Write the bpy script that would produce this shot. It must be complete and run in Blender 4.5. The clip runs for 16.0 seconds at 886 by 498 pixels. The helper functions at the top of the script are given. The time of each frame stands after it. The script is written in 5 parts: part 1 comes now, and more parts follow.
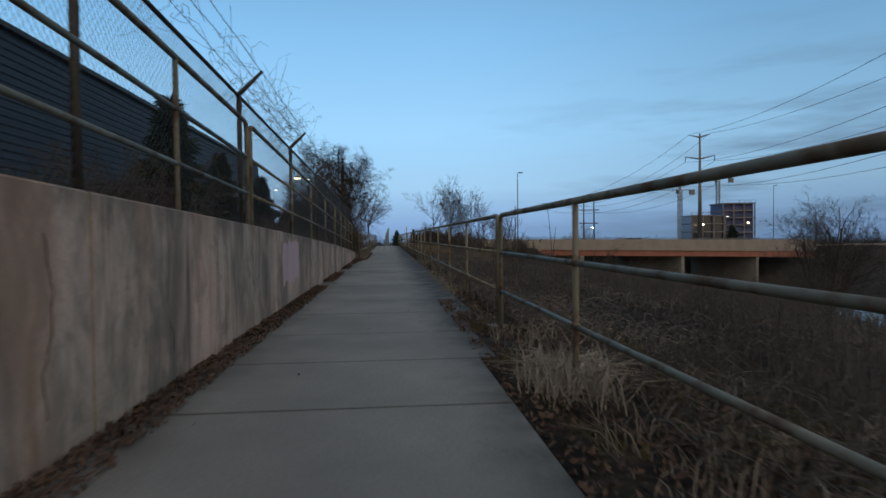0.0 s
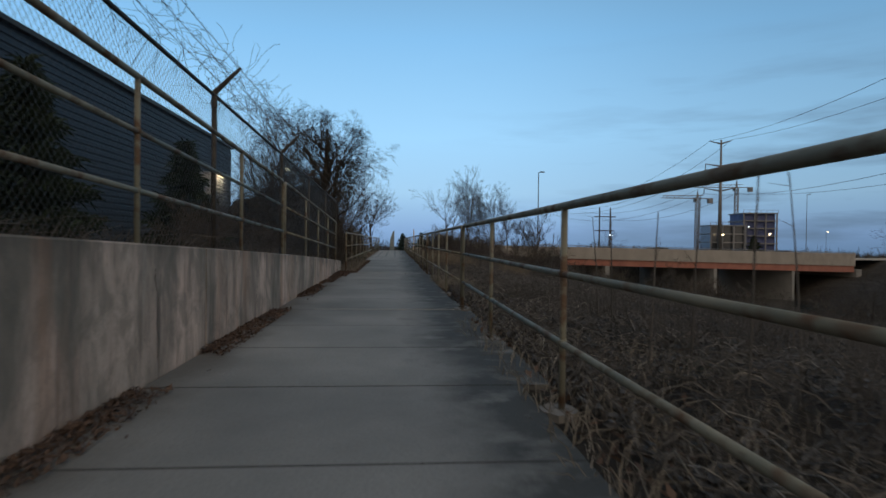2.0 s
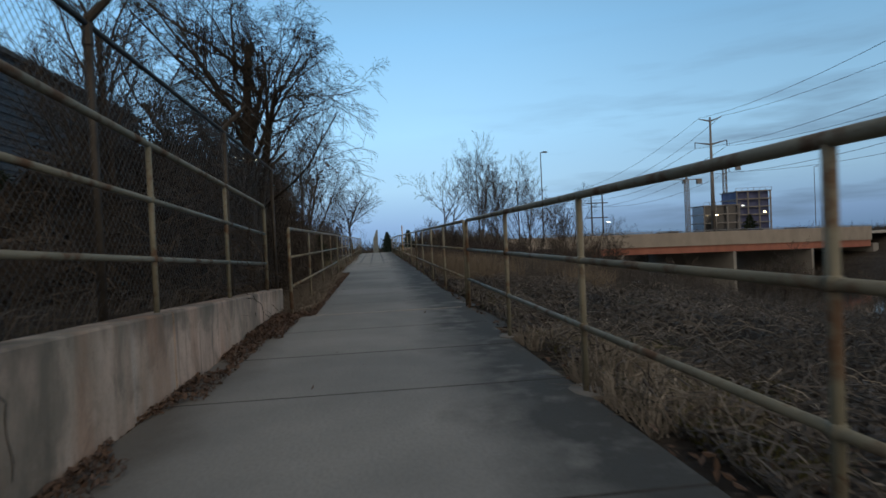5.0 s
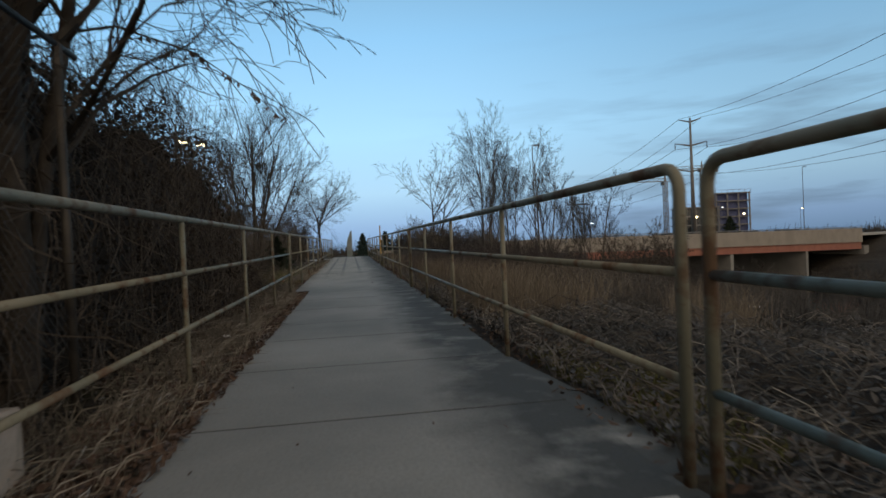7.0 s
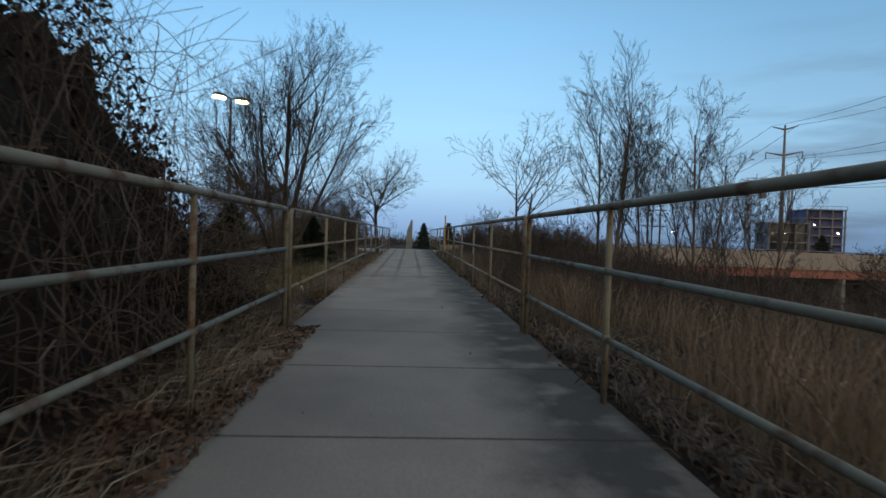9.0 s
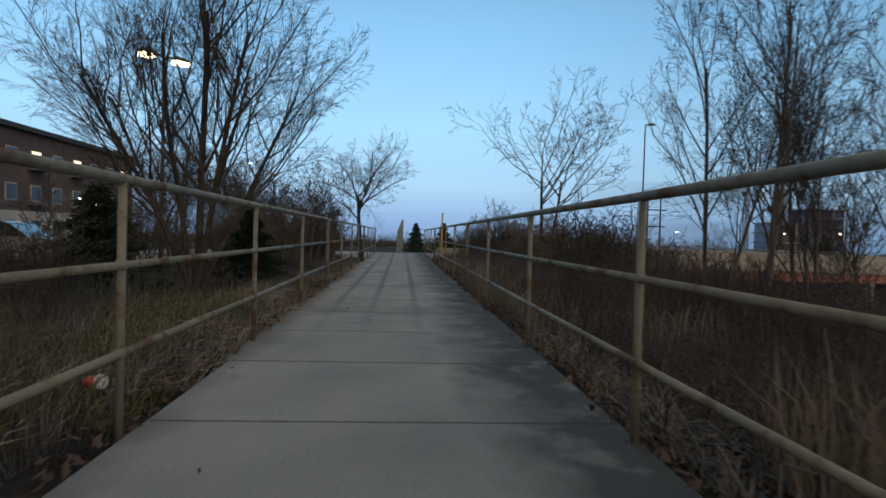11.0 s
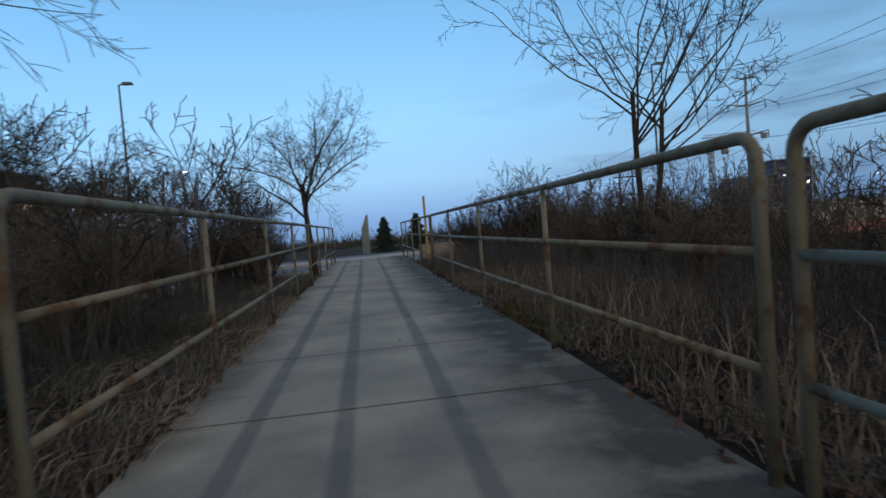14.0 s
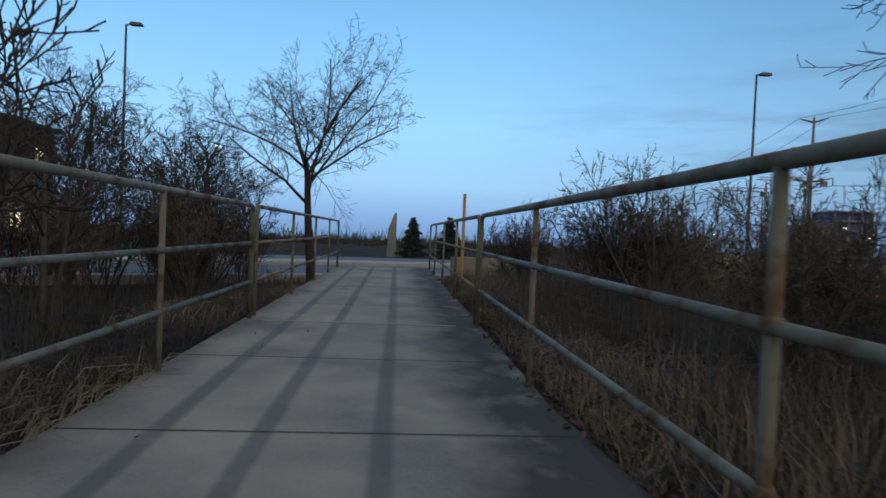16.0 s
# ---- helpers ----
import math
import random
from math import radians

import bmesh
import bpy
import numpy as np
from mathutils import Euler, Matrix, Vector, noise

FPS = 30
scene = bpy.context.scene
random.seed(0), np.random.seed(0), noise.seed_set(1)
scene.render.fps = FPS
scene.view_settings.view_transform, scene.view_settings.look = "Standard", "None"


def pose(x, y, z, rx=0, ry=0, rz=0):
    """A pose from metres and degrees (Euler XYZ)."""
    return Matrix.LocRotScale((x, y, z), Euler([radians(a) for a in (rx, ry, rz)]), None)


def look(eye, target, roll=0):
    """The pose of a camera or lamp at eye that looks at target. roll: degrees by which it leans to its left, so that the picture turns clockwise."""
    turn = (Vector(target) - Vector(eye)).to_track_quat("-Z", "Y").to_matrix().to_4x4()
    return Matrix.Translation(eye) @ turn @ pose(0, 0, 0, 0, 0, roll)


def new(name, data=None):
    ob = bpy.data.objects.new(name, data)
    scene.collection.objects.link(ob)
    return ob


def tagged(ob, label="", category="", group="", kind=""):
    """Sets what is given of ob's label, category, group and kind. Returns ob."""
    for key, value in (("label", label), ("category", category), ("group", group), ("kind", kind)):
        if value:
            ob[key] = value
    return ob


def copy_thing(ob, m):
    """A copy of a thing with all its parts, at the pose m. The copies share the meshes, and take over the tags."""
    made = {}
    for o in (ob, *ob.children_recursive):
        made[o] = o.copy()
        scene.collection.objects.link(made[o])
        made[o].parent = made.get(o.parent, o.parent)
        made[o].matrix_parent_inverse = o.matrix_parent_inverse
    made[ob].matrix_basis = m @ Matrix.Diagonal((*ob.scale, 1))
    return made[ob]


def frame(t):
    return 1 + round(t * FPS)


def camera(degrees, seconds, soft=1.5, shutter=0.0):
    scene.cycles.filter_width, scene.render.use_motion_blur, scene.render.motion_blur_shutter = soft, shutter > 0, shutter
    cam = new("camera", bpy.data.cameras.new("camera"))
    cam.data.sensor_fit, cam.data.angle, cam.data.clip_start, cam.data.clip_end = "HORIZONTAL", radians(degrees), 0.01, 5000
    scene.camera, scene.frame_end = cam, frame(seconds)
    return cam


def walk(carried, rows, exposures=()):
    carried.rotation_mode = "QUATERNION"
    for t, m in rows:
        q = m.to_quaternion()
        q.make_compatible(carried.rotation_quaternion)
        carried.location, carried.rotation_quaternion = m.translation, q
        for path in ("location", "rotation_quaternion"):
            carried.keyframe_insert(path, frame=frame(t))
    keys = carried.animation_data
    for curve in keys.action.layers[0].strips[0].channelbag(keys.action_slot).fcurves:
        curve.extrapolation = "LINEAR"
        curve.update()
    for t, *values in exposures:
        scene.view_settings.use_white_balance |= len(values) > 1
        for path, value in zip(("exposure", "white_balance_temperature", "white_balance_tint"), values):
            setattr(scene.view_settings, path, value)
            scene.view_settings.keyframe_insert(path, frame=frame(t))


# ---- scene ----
cam = camera(73.4, 16.0, soft=1.6, shutter=0.25)
PATH = [
    (0, (0.071, -1.937, 1.212), (0.256, 0.054, 1.17), -0.6),
    (0.5, (0.152, 0.659, 1.198), (0.353, 2.648, 1.151), -0.8),
    (1, (0.188, 3.39, 1.188), (0.378, 5.38, 1.142), -0.6),
    (1.5, (0.251, 5.67, 1.208), (0.452, 7.659, 1.168), 0.1),
    (2, (0.324, 8.115, 1.219), (0.488, 10.108, 1.192), 0.7),
    (2.5, (0.212, 10.252, 1.228), (0.379, 12.245, 1.184), 1.3),
    (3, (0.318, 12.773, 1.207), (0.487, 14.766, 1.165), 0.5),
    (5.3, (-0.04, 21.221, 1.21), (0.185, 23.208, 1.172), -2.7),
    (5.5, (-0.07, 21.994, 1.223), (0.136, 23.982, 1.178), -1.6),
    (6, (-0.088, 24.006, 1.216), (0.054, 26.001, 1.167), 0.3),
    (6.5, (-0.076, 26.001, 1.189), (0.109, 27.992, 1.139), -1.5),
    (7, (0.04, 27.839, 1.198), (0.348, 29.815, 1.164), -2.6),
    (7.5, (0.035, 29.73, 1.26), (0.304, 31.712, 1.231), 1.0),
    (8, (0.086, 31.625, 1.24), (0.242, 33.618, 1.196), 2.2),
    (8.2, (0.071, 32.399, 1.241), (0.189, 34.395, 1.19), 2.5),
    (10.3, (0.057, 40.416, 1.23), (0.229, 42.408, 1.178), -0.2),
    (10.5, (0.061, 41.112, 1.233), (0.255, 43.102, 1.182), -0.2),
    (11, (0.124, 42.946, 1.218), (0.265, 44.94, 1.171), 1.7),
    (11.5, (0.037, 44.748, 1.239), (0.099, 46.746, 1.184), 2.8),
    (12, (0.062, 46.483, 1.23), (0.164, 48.48, 1.184), 0.9),
    (12.5, (0.038, 48.425, 1.226), (0.176, 50.419, 1.174), 0.4),
    (13, (-0.004, 50.173, 1.237), (0.098, 52.169, 1.177), 0.8),
    (13.5, (-0.022, 51.962, 1.22), (0.078, 53.959, 1.151), -0.7),
    (14, (-0.078, 53.604, 1.218), (0.177, 55.586, 1.138), -4.8),
    (14.5, (0.075, 55.28, 1.206), (0.548, 57.222, 1.15), -4.1),
    (15, (0.255, 57.042, 1.201), (0.625, 59.007, 1.164), 0.1),
    (15.5, (0.343, 58.771, 1.236), (0.615, 60.752, 1.176), 0.8),
    (16, (0.43, 60.342, 1.224), (0.586, 62.335, 1.172), 2.5),
]
walk(cam, [(t, look(eye, target, roll)) for t, eye, target, roll in PATH], [(0, 0.08, 6400, 10), (3, 0.14, 6550, 10), (5.5, 0.27, 6750, 10), (7, 0.32, 6950, 10), (8, 0.26, 6700, 10), (11, 0.26, 6650, 10), (13, 0.24, 6600, 10), (14, 0.16, 6080, 10), (16, 0.16, 6080, 10)])

# ---- light ----
world = bpy.data.worlds.new("dusk_sky")
scene.world = world
world.use_nodes = True


def sky_world():
    nt = world.node_tree
    nt.nodes.clear()
    out = nt.nodes.new("ShaderNodeOutputWorld")
    bg = nt.nodes.new("ShaderNodeBackground")
    co = nt.nodes.new("ShaderNodeTexCoord")
    sep = nt.nodes.new("ShaderNodeSeparateXYZ")
    ramp = nt.nodes.new("ShaderNodeValToRGB")
    nt.links.new(co.outputs["Generated"], sep.inputs[0])
    mr = nt.nodes.new("ShaderNodeMapRange")
    mr.inputs["From Min"].default_value = -0.1
    mr.inputs["From Max"].default_value = 0.9
    nt.links.new(sep.outputs["Z"], mr.inputs["Value"])
    nt.links.new(mr.outputs[0], ramp.inputs[0])
    stops = [(0.0, (0.10, 0.17, 0.28)), (0.085, (0.155, 0.27, 0.45)), (0.12, (0.23, 0.38, 0.62)), (0.18, (0.345, 0.575, 0.80)),
             (0.27, (0.335, 0.625, 0.91)), (0.42, (0.225, 0.49, 0.79)), (0.60, (0.13, 0.265, 0.42)), (1.0, (0.10, 0.18, 0.27))]
    el = ramp.color_ramp.elements
    while len(el) < len(stops):
        el.new(0.5)
    for e, (p, c) in zip(el, stops):
        e.position, e.color = p, (*c, 1)
    # thin grey cloud streaks low in the sky
    mp = nt.nodes.new("ShaderNodeMapping")
    mp.inputs["Scale"].default_value = (2.2, 2.2, 16.0)
    nz = nt.nodes.new("ShaderNodeTexNoise")
    nz.inputs["Scale"].default_value = 1.6
    nz.inputs["Detail"].default_value = 6
    nz.inputs["Roughness"].default_value = 0.55
    nt.links.new(co.outputs["Generated"], mp.inputs[0])
    nt.links.new(mp.outputs[0], nz.inputs["Vector"])
    cr = nt.nodes.new("ShaderNodeMapRange")
    cr.inputs["From Min"].default_value = 0.50
    cr.inputs["From Max"].default_value = 0.72
    nt.links.new(nz.outputs["Fac"], cr.inputs["Value"])
    low = nt.nodes.new("ShaderNodeMapRange")
    low.inputs["From Min"].default_value = 0.34
    low.inputs["From Max"].default_value = 0.05
    nt.links.new(sep.outputs["Z"], low.inputs["Value"])
    east = nt.nodes.new("ShaderNodeMapRange")
    east.inputs["From Min"].default_value = 0.05
    east.inputs["From Max"].default_value = 0.55
    nt.links.new(sep.outputs["X"], east.inputs["Value"])
    m1 = nt.nodes.new("ShaderNodeMath")
    m1.operation = "MULTIPLY"
    nt.links.new(cr.outputs[0], m1.inputs[0])
    nt.links.new(low.outputs[0], m1.inputs[1])
    m2 = nt.nodes.new("ShaderNodeMath")
    m2.operation = "MULTIPLY"
    nt.links.new(m1.outputs[0], m2.inputs[0])
    nt.links.new(east.outputs[0], m2.inputs[1])
    mix = nt.nodes.new("ShaderNodeMix")
    mix.data_type = "RGBA"
    nt.links.new(m2.outputs[0], mix.inputs[0])
    nt.links.new(ramp.outputs[0], mix.inputs[6])
    mix.inputs[7].default_value = (0.15, 0.24, 0.36, 1)
    # sunset glow in the west, behind the walk
    west = nt.nodes.new("ShaderNodeMapRange")
    west.interpolation_type = "SMOOTHSTEP"
    west.inputs["From Min"].default_value = 0.15
    west.inputs["From Max"].default_value = -0.9
    nt.links.new(sep.outputs["Y"], west.inputs["Value"])
    mw = nt.nodes.new("ShaderNodeMix")
    mw.data_type = "RGBA"
    nt.links.new(west.outputs[0], mw.inputs[0])
    nt.links.new(mix.outputs[2], mw.inputs[6])
    mw.inputs[7].default_value = (0.74, 0.63, 0.52, 1)
    dusk = nt.nodes.new("ShaderNodeMapRange")
    dusk.interpolation_type = "SMOOTHSTEP"
    for key, v in (("From Min", 0.05), ("From Max", 0.75), ("To Min", 1.04), ("To Max", 0.70)):
        dusk.inputs[key].default_value = v
    nt.links.new(sep.outputs["X"], dusk.inputs["Value"])
    nt.links.new(dusk.outputs[0], bg.inputs[1])
    nt.links.new(mw.outputs[2], bg.inputs[0])
    nt.links.new(bg.outputs[0], out.inputs[0])


sky_world()

# afterglow behind the camera: a broad, weak, slightly warm sun just set
glow = new("afterglow", bpy.data.lights.new("afterglow", "SUN"))
glow.data.energy, glow.data.angle, glow.data.color = 0.50, radians(70), (1.0, 0.80, 0.58)
glow.matrix_world = look((7, -10, 10), (0, 0, 0))


# ---- materials ----
class Nodes:
    """Short hand for a node material."""

    def __init__(self, name):
        self.mat = bpy.data.materials.new(name)
        self.mat.use_nodes = True
        self.nt = self.mat.node_tree
        self.bsdf = self.nt.nodes["Principled BSDF"]
        self.co = self.nt.nodes.new("ShaderNodeTexCoord").outputs["Object"]

    def add(self, kind, **inputs):
        n = self.nt.nodes.new(kind)
        for k, v in inputs.items():
            self.put(n.inputs[k.replace("_", " ")], v)
        return n

    def put(self, socket, v):
        if isinstance(v, bpy.types.NodeSocket):
            self.nt.links.new(v, socket)
        else:
            socket.default_value = v

    def noise(self, scale, detail=4, rough=0.55, stretch=None, co=None, distort=0.0):
        v = co or self.co
        if stretch:
            v = self.add("ShaderNodeMapping", Vector=v, Scale=stretch).outputs[0]
        return self.add("ShaderNodeTexNoise", Vector=v, Scale=scale, Detail=detail, Roughness=rough, Distortion=distort).outputs["Fac"]

    def span(self, v, a, b, c=0.0, d=1.0):
        return self.add("ShaderNodeMapRange", Value=v, From_Min=a, From_Max=b, To_Min=c, To_Max=d).outputs[0]

    def mix(self, f, a, b):
        n = self.nt.nodes.new("ShaderNodeMix")
        n.data_type = "RGBA"
        self.put(n.inputs[0], f)
        for i, v in ((6, a), (7, b)):
            self.put(n.inputs[i], v if isinstance(v, bpy.types.NodeSocket) else (*v, 1))
        return n.outputs[2]

    def math(self, op, a, b=0.0):
        n = self.nt.nodes.new("ShaderNodeMath")
        n.operation = op
        self.put(n.inputs[0], a)
        self.put(n.inputs[1], b)
        return n.outputs[0]

    def xyz(self):
        return self.add("ShaderNodeSeparateXYZ", Vector=self.co).outputs

    def bump(self, h, strength=0.4, dist=0.02):
        n = self.add("ShaderNodeBump", Height=h, Strength=strength, Distance=dist)
        self.nt.links.new(n.outputs[0], self.bsdf.inputs["Normal"])

    def done(self, color, rough=0.8, metal=0.0, spec=0.3):
        self.put(self.bsdf.inputs["Base Color"], color if isinstance(color, bpy.types.NodeSocket) else (*color, 1))
        self.put(self.bsdf.inputs["Roughness"], rough)
        self.put(self.bsdf.inputs["Metallic"], metal)
        self.bsdf.inputs["Specular IOR Level"].default_value = spec
        return self.mat


def varied(name, a, b, scale=3.0, rough=0.8, metal=0.0, bump=0.0, island=True, spec=0.3):
    n = Nodes(name)
    f = n.span(n.noise(scale, 5), 0.3, 0.7)
    c = n.mix(f, a, b)
    if island:
        r = n.nt.nodes.new("ShaderNodeNewGeometry").outputs["Random Per Island"]
        dark = n.mix(0.55, c, (a[0] * 0.4, a[1] * 0.4, a[2] * 0.4))
        c = n.mix(r, c, dark)
    if bump:
        n.bump(n.noise(scale * 12, 3), bump, 0.01)
    return n.done(c, rough, metal, spec)


def glowing(name, color, strength):
    n = Nodes(name)
    n.bsdf.inputs["Emission Color"].default_value = (*color, 1)
    n.bsdf.inputs["Emission Strength"].default_value = strength
    return n.done(color, 0.5)


def trail_concrete():
    n = Nodes("trail_concrete")
    x, y, z = n.xyz()
    big = n.noise(0.45, 5)
    fine = n.noise(38, 4, 0.7)
    c = n.mix(n.span(big, 0.3, 0.7), (0.150, 0.152, 0.146), (0.275, 0.268, 0.250))
    c = n.mix(n.math("MULTIPLY", n.span(fine, 0.42, 0.75), 0.5), c, (0.12, 0.118, 0.112))
    newer = n.math("MULTIPLY", n.span(y, 44, 56), 0.62)
    c = n.mix(newer, c, n.mix(n.span(n.noise(1.1, 4), 0.35, 0.65), c, (0.40, 0.37, 0.31)))
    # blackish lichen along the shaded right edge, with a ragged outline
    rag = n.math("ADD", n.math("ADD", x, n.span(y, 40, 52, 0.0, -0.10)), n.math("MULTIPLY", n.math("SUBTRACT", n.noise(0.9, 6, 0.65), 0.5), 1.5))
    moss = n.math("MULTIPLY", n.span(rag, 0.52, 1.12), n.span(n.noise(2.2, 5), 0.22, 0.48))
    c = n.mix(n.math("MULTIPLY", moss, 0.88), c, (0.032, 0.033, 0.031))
    # damp dirt along the left edge
    rag2 = n.math("ADD", x, n.math("MULTIPLY", n.math("SUBTRACT", n.noise(1.3, 6, 0.6), 0.5), 0.8))
    c = n.mix(n.math("MULTIPLY", n.span(rag2, -1.15, -1.55), 0.6), c, (0.07, 0.058, 0.045))
    # three narrow blue-grey dark lines lengthwise on the newer slabs, fading in with y
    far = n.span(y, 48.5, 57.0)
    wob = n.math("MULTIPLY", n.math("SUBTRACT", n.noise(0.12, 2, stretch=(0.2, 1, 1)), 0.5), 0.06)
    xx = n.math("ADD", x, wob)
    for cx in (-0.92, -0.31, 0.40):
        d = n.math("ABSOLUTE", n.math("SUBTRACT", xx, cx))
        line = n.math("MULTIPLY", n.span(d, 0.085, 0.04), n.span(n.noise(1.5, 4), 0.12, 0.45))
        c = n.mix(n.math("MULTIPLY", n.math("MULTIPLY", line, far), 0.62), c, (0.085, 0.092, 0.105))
    n.bump(n.math("ADD", n.noise(6, 4), n.math("MULTIPLY", fine, 0.5)), 0.35, 0.006)
    return n.done(c, n.span(fine, 0, 1, 0.75, 0.95))


def wall_concrete():
    n = Nodes("wall_concrete")
    x, y, z = n.xyz()
    streak = n.noise(1.0, 8, 0.62, stretch=(1, 1.15, 0.30), distort=0.4)
    drips = n.math("MULTIPLY", n.span(n.noise(6.5, 5, 0.6, stretch=(1, 1.1, 0.05)), 0.54, 0.66), n.span(n.noise(0.7, 3), 0.42, 0.62))
    pale = n.math("MULTIPLY", n.span(n.noise(4.2, 5, 0.6, stretch=(1, 1.1, 0.07)), 0.58, 0.68), n.span(n.noise(0.55, 3, stretch=(1, 1, 0.5)), 0.45, 0.6))
    c = n.mix(n.span(n.noise(0.7, 6, 0.6), 0.34, 0.66), (0.33, 0.285, 0.235), (0.56, 0.42, 0.345))
    c = n.mix(n.math("MULTIPLY", n.span(streak, 0.46, 0.64), 0.8), c, (0.092, 0.090, 0.074))
    c = n.mix(n.math("MULTIPLY", drips, 0.8), c, (0.07, 0.062, 0.054))
    c = n.mix(n.math("MULTIPLY", pale, 0.6), c, (0.43, 0.40, 0.36))
    blot = n.math("MULTIPLY", n.span(n.noise(2.6, 9, 0.68, stretch=(1, 1, 0.7), distort=0.6), 0.47, 0.60), 0.52)
    c = n.mix(blot, c, (0.105, 0.102, 0.085))
    hang = n.math("ADD", n.math("ADD", z, n.math("ADD", n.math("MULTIPLY", y, 0.024), n.math("MULTIPLY", n.math("MULTIPLY", y, y), 0.0004))), n.math("MULTIPLY", n.math("SUBTRACT", n.noise(2.0, 6, 0.65, stretch=(1, 1, 0.3)), 0.5), 1.3))
    c = n.mix(n.math("MULTIPLY", n.span(hang, 1.36, 1.66), 0.7), c, (0.075, 0.070, 0.060))
    rust = n.math("MULTIPLY", n.span(n.noise(1.5, 5, stretch=(1, 1, 0.14)), 0.54, 0.66), 0.45)
    c = n.mix(rust, c, (0.30, 0.165, 0.10))
    # mauve paint that covers old writing
    def between(v, a, b, soft):
        return n.math("MULTIPLY", n.span(v, a - soft, a + soft), n.span(v, b + soft, b - soft))
    yy = n.math("ADD", y, n.math("MULTIPLY", n.math("SUBTRACT", n.noise(3.0, 4), 0.5), 0.25))
    zz = n.math("ADD", z, n.math("MULTIPLY", n.math("SUBTRACT", n.noise(3.6, 5), 0.5), 0.30))
    paint = n.math("MULTIPLY", between(yy, 8.45, 10.25, 0.02), between(zz, 0.42, 1.14, 0.02))
    c = n.mix(n.math("MULTIPLY", paint, 0.85), c, (0.46, 0.355, 0.40))
    fine = n.noise(45, 3)
    c = n.mix(n.math("MULTIPLY", n.span(fine, 0.5, 0.8), 0.4), c, (0.15, 0.13, 0.11))
    n.bump(n.math("ADD", n.noise(9, 4), n.math("MULTIPLY", fine, 0.4)), 0.4, 0.008)
    return n.done(c, 0.9)


def rail_paint():
    n = Nodes("rail_paint")
    co = n.nt.nodes.new("ShaderNodeNewGeometry").outputs["Position"]
    c = n.mix(n.span(n.noise(1.2, 4, co=co), 0.35, 0.65), (0.135, 0.140, 0.112), (0.205, 0.195, 0.150))
    rust = n.span(n.noise(3.4, 6, 0.65, co=co), 0.50, 0.62)
    c = n.mix(n.math("MULTIPLY", rust, 0.85), c, (0.095, 0.052, 0.032))
    spots = n.span(n.noise(22, 4, 0.6, co=co), 0.60, 0.70)
    c = n.mix(n.math("MULTIPLY", spots, 0.7), c, (0.09, 0.05, 0.032))
    n.bump(n.noise(40, 3, co=co), 0.3, 0.004)
    return n.done(c, n.span(rust, 0, 1, 0.62, 0.9), 0.0, 0.22)


def earth():
    n = Nodes("earth")
    c = n.mix(n.span(n.noise(0.25, 6), 0.3, 0.7), (0.022, 0.019, 0.017), (0.045, 0.039, 0.034))
    c = n.mix(n.span(n.noise(2.5, 6, 0.65), 0.48, 0.72), c, (0.092, 0.077, 0.062))
    c = n.mix(n.math("MULTIPLY", n.span(n.noise(0.9, 5), 0.55, 0.7), 0.5), c, (0.05, 0.055, 0.025))
    c = n.mix(n.math("MULTIPLY", n.span(n.noise(16, 5, 0.7), 0.5, 0.7), 0.6), c, (0.024, 0.018, 0.014))
    n.bump(n.math("ADD", n.noise(3, 6, 0.65), n.noise(14, 5, 0.7)), 0.9, 0.12)
    return n.done(c, 0.95, 0, 0.1)


def siding():
    n = Nodes("dark_siding")
    c = n.mix(n.span(n.noise(0.4, 4), 0.3, 0.7), (0.017, 0.021, 0.029), (0.030, 0.036, 0.047))
    c = n.mix(n.math("MULTIPLY", n.span(n.noise(3, 5, stretch=(1, 1, 0.1)), 0.55, 0.75), 0.5), c, (0.022, 0.025, 0.03))
    return n.done(c, 0.55, 0.2)


